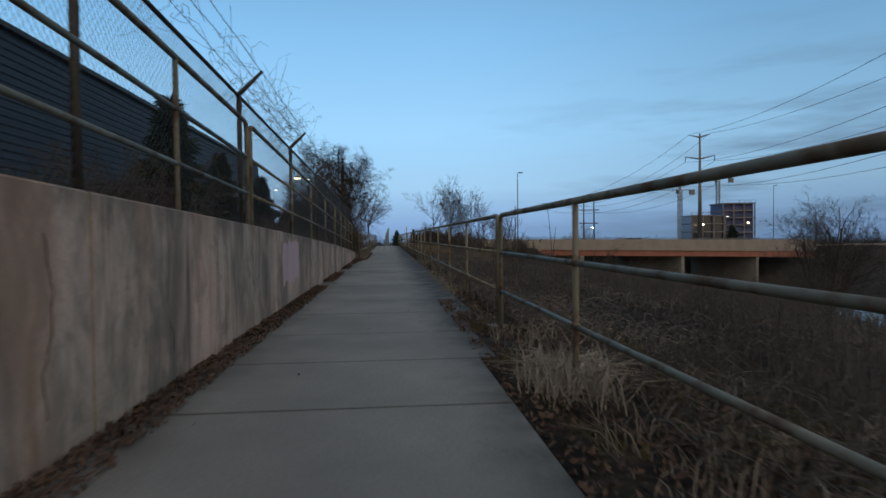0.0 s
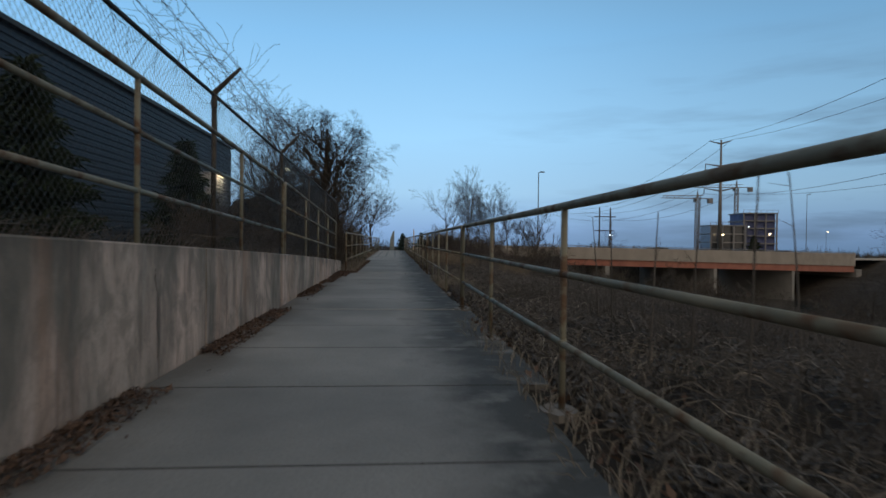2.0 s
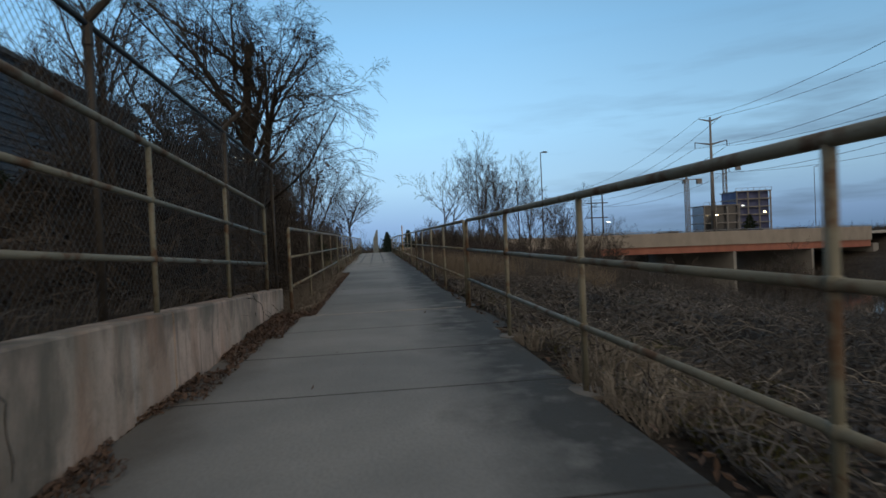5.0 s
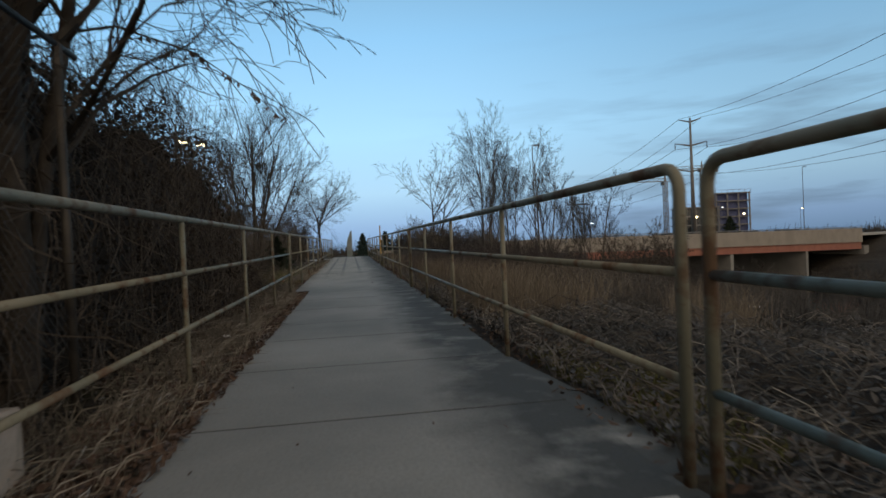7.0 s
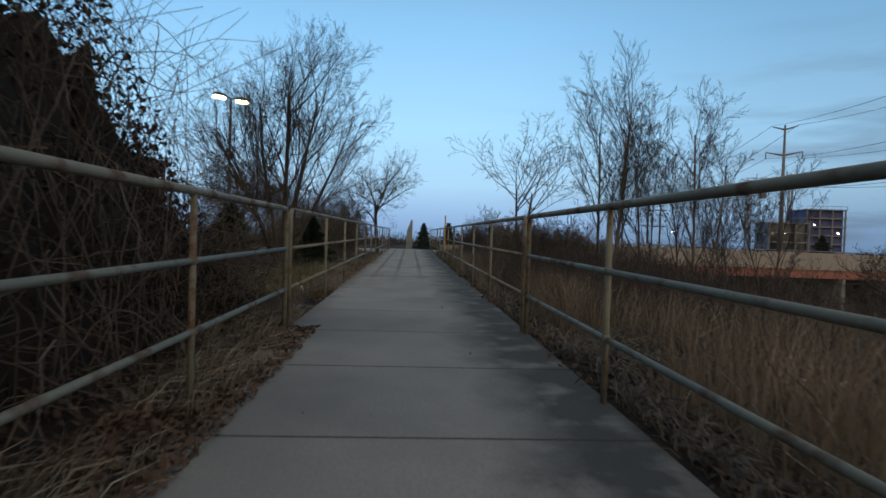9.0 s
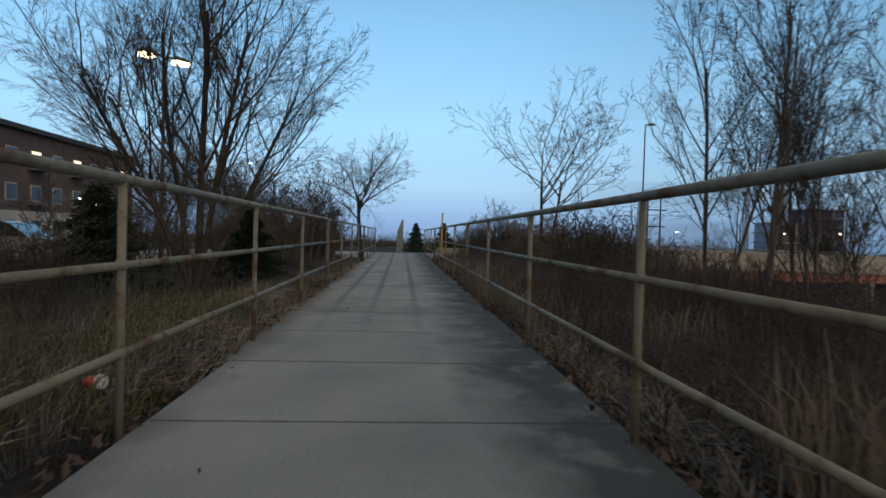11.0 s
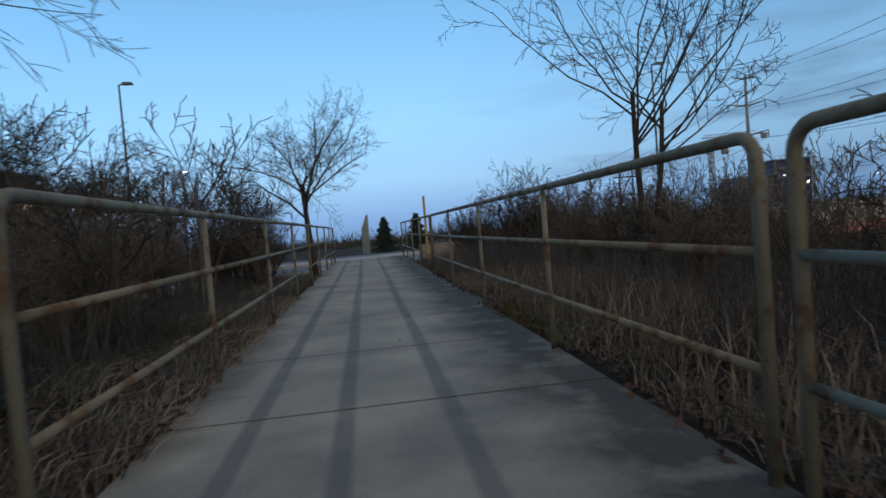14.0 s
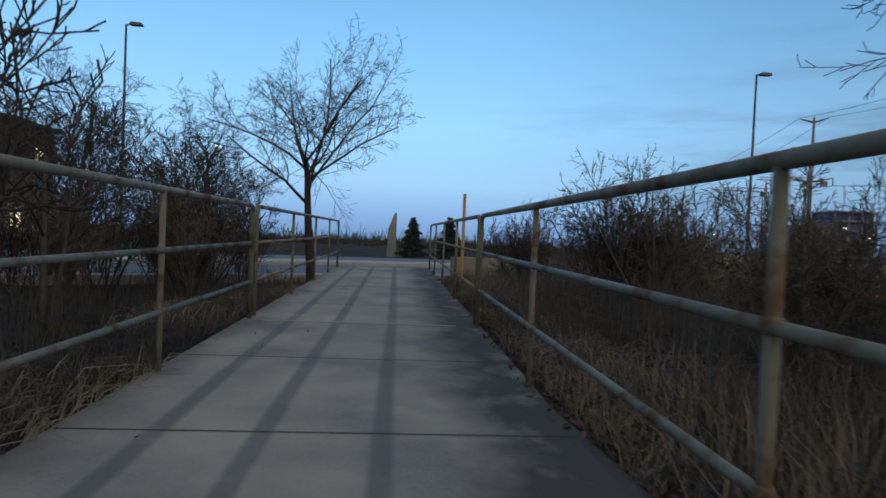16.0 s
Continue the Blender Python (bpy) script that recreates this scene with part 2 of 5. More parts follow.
M = dict(
    trail=trail_concrete(), wall=wall_concrete(), rail=rail_paint(), earth=earth(), siding=siding(),
    footing=varied("footing_concrete", (0.10, 0.094, 0.086), (0.20, 0.186, 0.168), 5, 0.95, bump=0.5, island=False),
    seal=varied("joint_sealant", (0.30, 0.29, 0.27), (0.38, 0.36, 0.33), 9, 0.9, island=False),
    caulk=varied("pale_joint_filler", (0.20, 0.19, 0.18), (0.42, 0.40, 0.37), 8, 0.9, island=False),
    gap=varied("joint_dirt", (0.025, 0.022, 0.02), (0.05, 0.045, 0.04), 9, 0.95, island=False),
    galv=varied("galvanized_wire", (0.16, 0.165, 0.17), (0.26, 0.26, 0.26), 6, 0.55, 0.6, island=False),
    fencewire=varied("dull_fence_wire", (0.055, 0.058, 0.06), (0.10, 0.10, 0.10), 6, 0.6, 0.5, island=False),
    darkpost=varied("weathered_dark_steel", (0.035, 0.034, 0.033), (0.075, 0.066, 0.056), 5, 0.6, 0.4, island=False),
    bark=varied("dark_bark", (0.034, 0.030, 0.026), (0.072, 0.063, 0.054), 6, 0.95, bump=0.8, island=False, spec=0.1),
    bark_grey=varied("grey_bark", (0.070, 0.063, 0.055), (0.13, 0.117, 0.102), 6, 0.95, bump=0.8, island=False, spec=0.1),
    dark_twig=varied("dark_twigs", (0.030, 0.027, 0.024), (0.070, 0.062, 0.054), 2, 0.95, spec=0.1),
    twig=varied("twigs", (0.046, 0.042, 0.038), (0.100, 0.090, 0.080), 2, 0.95, spec=0.1),
    twig_tan=varied("pale_twigs", (0.10, 0.088, 0.072), (0.18, 0.158, 0.130), 1.2, 0.95, spec=0.1),
    vine=varied("vine_stems", (0.055, 0.046, 0.039), (0.145, 0.122, 0.102), 1.5, 0.95, spec=0.1),
    straw=varied("dry_straw", (0.19, 0.175, 0.152), (0.32, 0.297, 0.262), 0.8, 0.9, spec=0.15),
    reed=varied("tan_reeds", (0.135, 0.118, 0.096), (0.25, 0.215, 0.175), 0.8, 0.9, spec=0.15),
    bleached=varied("bleached_straw", (0.27, 0.255, 0.23), (0.43, 0.41, 0.375), 0.8, 0.9, spec=0.15),
    stalk=varied("dead_stalks", (0.066, 0.063, 0.060), (0.155, 0.147, 0.139), 0.5, 0.95, spec=0.1),
    russet=varied("russet_stalks", (0.050, 0.042, 0.040), (0.110, 0.092, 0.086), 0.5, 0.95, spec=0.1),
    leaf=varied("fallen_leaves", (0.060, 0.042, 0.034), (0.135, 0.090, 0.068), 1.5, 0.85, spec=0.25),
    # hedge leaf colour is darkened to stand in for the hedge's deep shade
    hedge_leaf=varied("shade_dark_dead_leaves", (0.020, 0.018, 0.016), (0.050, 0.043, 0.037), 0.7, 0.9, spec=0.1),
    leaf_dark=varied("dark_dead_leaves", (0.042, 0.041, 0.041), (0.125, 0.118, 0.113), 0.7, 0.8, spec=0.25),
    green=varied("winter_grass", (0.070, 0.078, 0.030), (0.13, 0.125, 0.055), 0.8, 0.9, spec=0.15),
    conifer=varied("conifer_needles", (0.016, 0.028, 0.018), (0.035, 0.052, 0.030), 1.2, 0.8, spec=0.2),
    bluespruce=varied("spruce_needles", (0.025, 0.050, 0.045), (0.055, 0.085, 0.075), 1.2, 0.8, spec=0.2),
    parapet=varied("tan_parapet_concrete", (0.215, 0.195, 0.172), (0.275, 0.25, 0.22), 0.4, 0.9, island=False),
    beam=varied("red_oxide_steel", (0.22, 0.085, 0.058), (0.30, 0.125, 0.085), 0.4, 0.7, island=False),
    pier=varied("pier_concrete", (0.15, 0.148, 0.142), (0.22, 0.215, 0.205), 0.3, 0.9, island=False),
    asphalt=varied("asphalt", (0.085, 0.088, 0.095), (0.125, 0.128, 0.135), 0.8, 0.7, island=False),
    kerb=varied("kerb_concrete", (0.28, 0.28, 0.27), (0.38, 0.37, 0.35), 1.5, 0.9, island=False),
    steel=varied("weathered_steel", (0.13, 0.125, 0.12), (0.21, 0.20, 0.19), 2.0, 0.6, 0.5, island=False),
    lampsteel=varied("lamp_steel", (0.06, 0.065, 0.07), (0.10, 0.105, 0.11), 2.0, 0.5, 0.5, island=False),
    brick=varied("red_brick", (0.095, 0.066, 0.057), (0.145, 0.102, 0.088), 0.6, 0.9, island=False),
    stucco=varied("pale_stucco", (0.42, 0.37, 0.31), (0.52, 0.47, 0.40), 0.5, 0.9, island=False),
    slab=varied("slab_concrete", (0.14, 0.145, 0.155), (0.20, 0.20, 0.205), 0.3, 0.9, island=False),
    sheeting=varied("blue_sheeting", (0.045, 0.06, 0.14), (0.085, 0.105, 0.22), 0.3, 0.6, island=False),
    glass=varied("dark_glazing", (0.02, 0.025, 0.03), (0.03, 0.036, 0.045), 0.5, 0.12, island=False, spec=0.6),
    carblue=varied("dark_blue_car_paint", (0.02, 0.03, 0.06), (0.03, 0.042, 0.08), 1, 0.25, 0.3, island=False, spec=0.6),
    cargrey=varied("silver_car_paint", (0.22, 0.23, 0.24), (0.28, 0.29, 0.30), 1, 0.3, 0.4, island=False, spec=0.6),
    rubber=varied("tyre_rubber", (0.015, 0.015, 0.015), (0.03, 0.03, 0.03), 4, 0.9, island=False),
    ypaint=varied("yellow_post_paint", (0.42, 0.25, 0.06), (0.52, 0.33, 0.10), 3, 0.7, island=False),
    stone=varied("grey_green_stone", (0.12, 0.15, 0.155), (0.19, 0.22, 0.225), 0.8, 0.8, island=False),
    redcup=varied("red_paper_cup", (0.45, 0.06, 0.05), (0.55, 0.10, 0.08), 9, 0.6, island=False),
    white=varied("white_litter", (0.55, 0.57, 0.58), (0.7, 0.7, 0.7), 6, 0.6, island=False),
    lamp_warm=glowing("warm_lamp", (1.0, 0.80, 0.46), 9.0),
    lamp_white=glowing("white_lamp", (0.90, 0.97, 1.0), 9.0),
    lamp_red=glowing("brake_light", (1.0, 0.06, 0.05), 4.0),
    window_lit=glowing("lit_window", (1.0, 0.78, 0.48), 1.6),
)


def water():
    n = Nodes("river_water")
    n.bump(n.noise(0.6, 4), 0.15, 0.1)
    return n.done((0.03, 0.035, 0.035), 0.06, 0, 0.7)


M["water"] = water()


# ---- mesh building ----
class MB:
    """Collects vertices and faces; tubes, boxes and blades go into one mesh."""

    def __init__(self):
        self.v, self.f = [], []

    def tube(self, pts, radii, n=6, caps=True):
        pts = [Vector(p) for p in pts]
        base = len(self.v)
        prev = None
        for i, p in enumerate(pts):
            d = (pts[min(i + 1, len(pts) - 1)] - pts[max(i - 1, 0)]).normalized()
            if prev is None:
                a = d.orthogonal().normalized()
            else:
                a = (prev - d * prev.dot(d))
                a = a.normalized() if a.length > 1e-6 else d.orthogonal().normalized()
            prev = a
            b = d.cross(a)
            r = radii[i] if isinstance(radii, (list, tuple)) else radii
            for k in range(n):
                w = 2 * math.pi * k / n
                self.v.append(tuple(p + a * (r * math.cos(w)) + b * (r * math.sin(w))))
        for i in range(len(pts) - 1):
            for k in range(n):
                o, q = base + i * n, (k + 1) % n
                self.f.append((o + k, o + q, o + n + q, o + n + k))
        if caps and n > 2:
            self.f.append(tuple(base + k for k in reversed(range(n))))
            self.f.append(tuple(base + (len(pts) - 1) * n + k for k in range(n)))

    def box(self, c, s, m=None):
        base = len(self.v)
        for i in range(8):
            p = Vector(((i & 1) - 0.5, ((i >> 1) & 1) - 0.5, ((i >> 2) & 1) - 0.5))
            p = Vector((p.x * s[0], p.y * s[1], p.z * s[2]))
            if m:
                p = m @ p
            self.v.append(tuple(p + Vector(c)))
        for q in ((0, 2, 3, 1), (4, 5, 7, 6), (0, 1, 5, 4), (2, 6, 7, 3), (0, 4, 6, 2), (1, 3, 7, 5)):
            self.f.append(tuple(base + i for i in q))

    def poly(self, pts):
        base = len(self.v)
        self.v.extend(tuple(p) for p in pts)
        self.f.append(tuple(range(base, base + len(pts))))

    def blade(self, p, tip, mid, w):
        """A curved, tapered blade of three vertices pairs."""
        p, tip, mid = Vector(p), Vector(tip), Vector(mid)
        side = (tip - p).cross(Vector((0.3, 0.7, 0.2)))
        side = side.normalized() * w if side.length > 1e-6 else Vector((w, 0, 0))
        base = len(self.v)
        self.v.extend(tuple(q) for q in (p - side, p + side, mid + side * 0.7, mid - side * 0.7, tip))
        self.f.append((base, base + 1, base + 2, base + 3))
        self.f.append((base + 3, base + 2, base + 4))

    def prism(self, outline, axis, a, b):
        """Extrudes a 2D outline along x, y or z from a to b."""
        def put(p, h):
            return {"x": (h, p[0], p[1]), "y": (p[0], h, p[1]), "z": (p[0], p[1], h)}[axis]
        base, n = len(self.v), len(outline)
        self.v.extend(put(p, a) for p in outline)
        self.v.extend(put(p, b) for p in outline)
        for i in range(n):
            j = (i + 1) % n
            self.f.append((base + i, base + j, base + n + j, base + n + i))
        self.f.append(tuple(base + i for i in reversed(range(n))))
        self.f.append(tuple(base + n + i for i in range(n)))

    def mesh(self, name, smooth=False, fix=False):
        me = bpy.data.meshes.new(name)
        me.from_pydata(self.v, [], self.f)
        if fix:
            bm = bmesh.new()
            bm.from_mesh(me)
            bmesh.ops.recalc_face_normals(bm, faces=bm.faces)
            bm.to_mesh(me)
            bm.free()
        if smooth:
            me.polygons.foreach_set("use_smooth", [True] * len(me.polygons))
        me.update()
        return me


def part(name, mb, material, parent=None, label="", smooth=False, fix=False, at=None):
    me = mb if isinstance(mb, bpy.types.Mesh) else mb.mesh(name, smooth, fix)
    if not me.materials:
        me.materials.append(material)
    ob = new(name, me)
    if parent:
        ob.parent = parent
    if at is not None:
        ob.matrix_basis = at
    return tagged(ob, label)


def thing(name, label, category, group="", kind="", at=None):
    ob = new(name)
    if at is not None:
        ob.matrix_basis = at
    return tagged(ob, label, category, group, kind)


# ---- plan ----
def wall_top(y):
    return 1.555 - 0.024 * y - 0.0004 * y * abs(y)


def road_y(x):
    """Near edge of the road and bridge."""
    return 81.0 + 0.55 * x


def smooth01(a, b, v):
    t = min(1.0, max(0.0, (v - a) / (b - a)))
    return t * t * (3 - 2 * t)


def river_line(x, y):
    """Distance to the middle of the river."""
    ax, ay, bx, by = 50.0, 30.0, 72.0, 140.0
    dx, dy = bx - ax, by - ay
    return abs((x - ax) * dy - (y - ay) * dx) / math.hypot(dx, dy)


def ground_z(x, y):
    far = -0.9 - 0.0155 * max(0.0, math.hypot(x, y - 60) - 30)
    if x < 0:
        if y < 31.4:
            z = wall_top(y) - 0.08 if x < -1.87 else (-0.06 if x < -1.0 else -0.3)
            if x < -1.87:
                z += (0.02 - z) * smooth01(29.6, 31.4, y)
        else:
            s = max(0.0, -x - 1.7)
            z = -0.06 - 0.05 * min(s, 4) if x < -1.0 else -0.3
    else:
        s = max(0.0, x - 1.65)
        z = -0.05 - 0.07 * min(s, 3) - 0.15 * max(0.0, min(s, 10) - 3) - 0.20 * max(0.0, min(s, 40) - 10)
        if x < 0.9 and y < 80.5:
            z = -0.3
        if x > 1.65:
            z += 0.12 * math.sin(x * 0.9 + y * 0.31) * min(1, s / 3)
        d = river_line(x, y)
        z = z + (-12.0 - z) * smooth01(30, 10, d) * smooth01(38, 66, y)
    # the road bank, level with the trail's end
    dr = road_y(x) - y
    bank = smooth01(12, 1, dr)
    if x > 22:
        bank *= smooth01(30, 23, x) + (1 - smooth01(30, 23, x)) * smooth01(112, 120, x)
    road = -0.60 - 0.012 * max(0, x)
    if dr < -22:
        bank = 1.0
        road = far
    z = z * (1 - bank) + road * bank
    if math.hypot(x, y - 40) > 130:
        k = smooth01(130, 200, math.hypot(x, y - 40))
        z = z * (1 - k) + far * k
    return z


def build_ground():
    xs = [-2500, -1200, -600, -350, -220, -150, -110, -80, -60] + [-45 + 1.5 * i for i in range(20)] + [-15 + i for i in range(12)]
    xs += [-3.4, -2.9, -2.5, -2.2, -1.95, -1.88, -1.85, -1.76, -1.66, -1.6, -1.3, -1.05, -0.95, 0, 0.85, 0.95, 1.1, 1.3, 1.6, 1.72, 1.9, 2.2, 2.6, 3.0, 3.5]
    xs += [4 + 0.8 * i for i in range(30)] + [28 + 2 * i for i in range(40)] + [112, 125, 145, 175, 220, 300, 450, 700, 1200, 2500]
    ys = [-400, -150, -80, -50, -35] + [-25 + i * 1.0 for i in range(56)] + [31.2, 31.5] + [32 + i * 1.0 for i in range(80)]
    ys += [114 + 3 * i for i in range(25)] + [195, 215, 240, 280, 340, 450, 650, 1000, 1600, 2600]
    xs, ys = sorted(set(xs)), sorted(set(ys))
    mb = MB()
    rnd = random.Random(4)
    for y in ys:
        for x in xs:
            z = ground_z(x, y)
            if (x > 2.5 or x < -2.4) and abs(x) < 60:
                z += rnd.uniform(-0.06, 0.06)
            mb.v.append((x, y, z))
    n = len(xs)
    for j in range(len(ys) - 1):
        for i in range(n - 1):
            mb.f.append((j * n + i, j * n + i + 1, (j + 1) * n + i + 1, (j + 1) * n + i))
    tagged(part("ground", mb, M["earth"], smooth=True), "dark brown winter earth sloping down to a river", "ground", kind="structure")


build_ground()

w = MB()
w.poly([(20, 20, -10.6), (140, 20, -10.6), (140, 200, -10.6), (20, 200, -10.6)])
tagged(part("water", w, M["water"]), "calm grey river water under a road bridge", "water", kind="structure")

# trail: slabs between joints
JOINTS = [-6.6, -4.8, -3.0, -1.3, 0.5, 2.3, 3.91, 5.6, 7.6, 9.52, 11.35, 13.1, 14.9, 16.66, 18.6, 20.6, 22.75, 24.93, 26.65, 28.45, 30.25,
          31.93, 33.75, 35.56, 37.1, 39.1, 41.0, 42.95, 44.9, 46.77, 48.55, 50.3, 52.12, 53.91, 55.77, 57.75, 59.73, 61.8, 63.92, 66.0, 68.14, 70.1, 72.0, 73.9, 75.7, 77.4, 79.0, 80.6]
trail = thing("trail", "grey concrete path slabs with narrow dark joints", "path", kind="structure")


def trail_edges(y):
    """Where the slabs end on either side."""
    left = -1.70 if y < 30.3 else (-1.12 if y < 36 else (-1.20 if y < 41.5 else (-1.44 if y < 49 else -1.53)))
    right = 0.97 if y < 4.5 else (1.15 if y < 8.5 else (1.42 if y < 13.2 else (1.68 if y < 18.7 else (1.53 if y < 36 else 1.60))))
    return left, right


def trail_slabs():
    rnd = random.Random(9)
    bed = MB()
    bed.box((0.0, 36.8, -0.095), (2.9, 87.8, 0.05))
    part("joint_bed", bed, M["gap"], trail)
    for a, b in zip(JOINTS, JOINTS[1:]):
        mb = MB()
        g, e = 0.011, 0.003
        le, re = trail_edges((a + b) / 2)
        dz = rnd.uniform(-0.001, 0.001)
        x0, x1, y0, y1 = le, re, a + g, b - g
        rows = [(x0, y0, -0.06), (x1, y0, -0.06), (x1, y1, -0.06), (x0, y1, -0.06)]
        low = [(x, y, dz - e) for x, y, _ in rows]
        top = [(x0 + e, y0 + e, dz), (x1 - e, y0 + e, dz), (x1 - e, y1 - e, dz), (x0 + e, y1 - e, dz)]
        mb.v = rows + low + top
        for k in range(4):
            q = (k + 1) % 4
            mb.f.append((k, q, 4 + q, 4 + k))
            mb.f.append((4 + k, 4 + q, 8 + q, 8 + k))
        mb.f.append((8, 9, 10, 11))
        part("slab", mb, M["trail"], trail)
    for y in JOINTS[1:-1]:
        wide = (max(trail_edges(y - 0.5)[0], trail_edges(y + 0.5)[0]) + 0.02, min(trail_edges(y - 0.5)[1], trail_edges(y + 0.5)[1]) - 0.02)
        jb = MB()
        jb.box((sum(wide) / 2, y, -0.0255), (wide[1] - wide[0], 0.0218, 0.05))
        part("joint", jb, M["gap"], trail, "dirt-filled slab joint")
    for y in (30.25, 68.14, 18.6):
        mb = MB()
        mb.box((0.18 if y < 31 else 0.0, y + 0.025, 0.001), (2.5, 0.03, 0.012))
        part("joint_seal", mb, M["seal"], trail, "pale sealant strip")


trail_slabs()

# retaining wall in cast panels
rwall = thing("retaining_wall", "stained tan concrete retaining wall with open joints", "wall", kind="structure")


def wall_panels():
    cuts = [-9.0, -3.4, 1.85, 6.2, 10.4, 14.8, 19.1, 25.4, 31.3]
    for a, b in zip(cuts, cuts[1:]):
        mb = MB()
        g = 0.018
        y0, y1 = a + g, b - g
        sec = lambda y: [(-1.72, -0.3), (-1.72, wall_top(y) - 0.015), (-1.735, wall_top(y)), (-1.965, wall_top(y)), (-1.98, wall_top(y) - 0.015), (-1.98, -0.3)]
        n = 8
        for i in range(n + 1):
            y = y0 + (y1 - y0) * i / n
            mb.v += [(x, y, z) for x, z in sec(y)]
        for i in range(n):
            for k in range(6):
                q = (k + 1) % 6
                mb.f.append((i * 6 + k, i * 6 + q, (i + 1) * 6 + q, (i + 1) * 6 + k))
        mb.f.append((0, 1, 2, 3, 4, 5))
        mb.f.append(tuple(n * 6 + k for k in reversed(range(6))))
        part("wall_panel", mb, M["wall"], rwall, fix=True)


wall_panels()


def wall_details():
    rnd = random.Random(17)
    for y in (-3.4, 1.85, 6.2, 10.4, 14.8, 19.1, 25.4):
        mb = MB()
        mb.box((-1.87, y + 0.006, wall_top(y) / 2 - 0.1), (0.27, 0.020, wall_top(y) + 0.15))
        part("joint_filler", mb, M["caulk"], rwall, "pale cracked joint filler")
    # hairline cracks
    for y, ztop, zlow in ((1.35, 1.25, 0.25), (3.1, 1.12, 0.25), (8.9, 1.2, 0.5), (13.4, 0.95, 0.1), (17.2, 0.9, 0.15), (23.0, 0.7, 0.1)):
        mb = MB()
        z, yy = ztop, y
        pts = []
        while z > zlow:
            pts.append((yy, z, rnd.uniform(0.003, 0.008)))
            z -= rnd.uniform(0.04, 0.09)
            yy += rnd.gauss(0.004, 0.02)
        for (ya, za, wa), (yb, zb, wb) in zip(pts, pts[1:]):
            mb.poly([(-1.7165, ya - wa, za), (-1.7165, yb - wb, zb), (-1.7165, yb + wb, zb), (-1.7165, ya + wa, za)])
        part("crack", mb, M["gap"], rwall, "jagged dark crack")


wall_details()


# ---- railings ----
def railing(x, posts, base, label, group, heights=(0.487, 0.993, 1.483)):
    """Three-rail pipe railing; the outer posts bend over into the top rail."""
    y0, y1 = posts[0], posts[-1]
    ob = thing("railing", label, "railing", group, at=pose(x, y0, base(y0)))
    def loc(y, h):
        return (0, y - y0, base(y) + h - base(y0))
    r, R = 0.030, 0.11
    *rails, T = heights
    frame_pts = [loc(y0, -0.15), loc(y0, T - R)]
    for k in range(1, 5):
        a = math.pi / 2 * k / 4
        frame_pts.append(loc(y0 + R - R * math.cos(a), T - R + R * math.sin(a)))
    for k in range(0, 5):
        a = math.pi / 2 * k / 4
        frame_pts.append(loc(y1 - R + R * math.sin(a), T - R + R * math.cos(a)))
    frame_pts.append(loc(y1, -0.15))
    mb = MB()
    mb.tube(frame_pts, r, 10)
    part("top_rail", mb, M["rail"], ob, smooth=True)
    for h in rails:
        mb = MB()
        mb.tube([loc(y0 + 0.01, h), loc((y0 + y1) / 2, h - 0.004), loc(y1 - 0.01, h)], 0.024, 10)
        part("rail", mb, M["rail"], ob, smooth=True)
    for i, y in enumerate(posts[1:-1]):
        mb = MB()
        mb.tube([loc(y, -0.15), loc(y, T)], 0.025, 10)
        post = part("post", mb, M["rail"], ob, smooth=True)
        for h in rails:
            c = MB()
            c.tube([loc(y, h - 0.028), loc(y, h - 0.02), loc(y, h + 0.02), loc(y, h + 0.028)], [0.026, 0.034, 0.034, 0.026], 10)
            part("weld_collar", c, M["rail"], ob, smooth=True)
    return ob


RIGHT = [[-6.4, -3.4, -0.4, 2.66, 5.8], [5.98, 9.2, 12.34, 15.55, 18.65], [18.83, 22.0, 24.5, 27.1, 30.17], [30.39, 33.64, 36.69, 39.92, 42.95],
         [43.2, 46.4, 49.45, 52.63, 55.67], [55.89, 58.87, 62.02, 65.12, 68.22], [68.44, 71.5, 74.5, 77.5, 80.2]]
LEFT = [[30.51, 33.54, 36.69, 39.81, 42.95], [43.2, 46.45, 49.56, 52.65, 55.85], [56.07, 59.03, 62.25, 65.31, 68.3], [68.54, 71.4, 74.4, 77.2, 79.8]]
UPPER = [[-5.8, -2.6, 0.7, 3.75, 6.5], [6.72, 10.3, 13.35, 16.8, 19.95], [20.15, 23.0, 25.4, 27.9, 30.5]]
for posts in RIGHT:
    railing(1.553, posts, lambda y: 0.0, "rusty grey-green steel pipe railing beside a path", "trail railings")
for posts in LEFT:
    railing(-1.462, posts, lambda y: 0.0, "rust-spotted grey-green pipe railing on the path edge", "trail railings")
for posts in UPPER:
    railing(-1.85, posts, wall_top, "rusty pipe railing standing on the retaining wall", "trail railings", (0.455, 0.955, 1.43))


def footings():
    rnd = random.Random(3)
    for y in [p for q in RIGHT for p in q][4:]:
        if rnd.random() < 0.35 or y > 31:
            continue
        mb = MB()
        n, sx, sy = 8, rnd.uniform(0.11, 0.17), rnd.uniform(0.12, 0.26)
        ring = [(1.55 + sx * math.cos(2 * math.pi * (k + 0.5) / n) * rnd.uniform(0.75, 1.2), y + sy * math.sin(2 * math.pi * (k + 0.5) / n) * rnd.uniform(0.75, 1.2)) for k in range(n)]
        mb.prism(ring, "z", -0.25, rnd.uniform(0.0, 0.015))
        tagged(part("post_footing", mb, M["footing"]), "rough poured concrete footing under a railing post", "footing", "post footings")


footings()


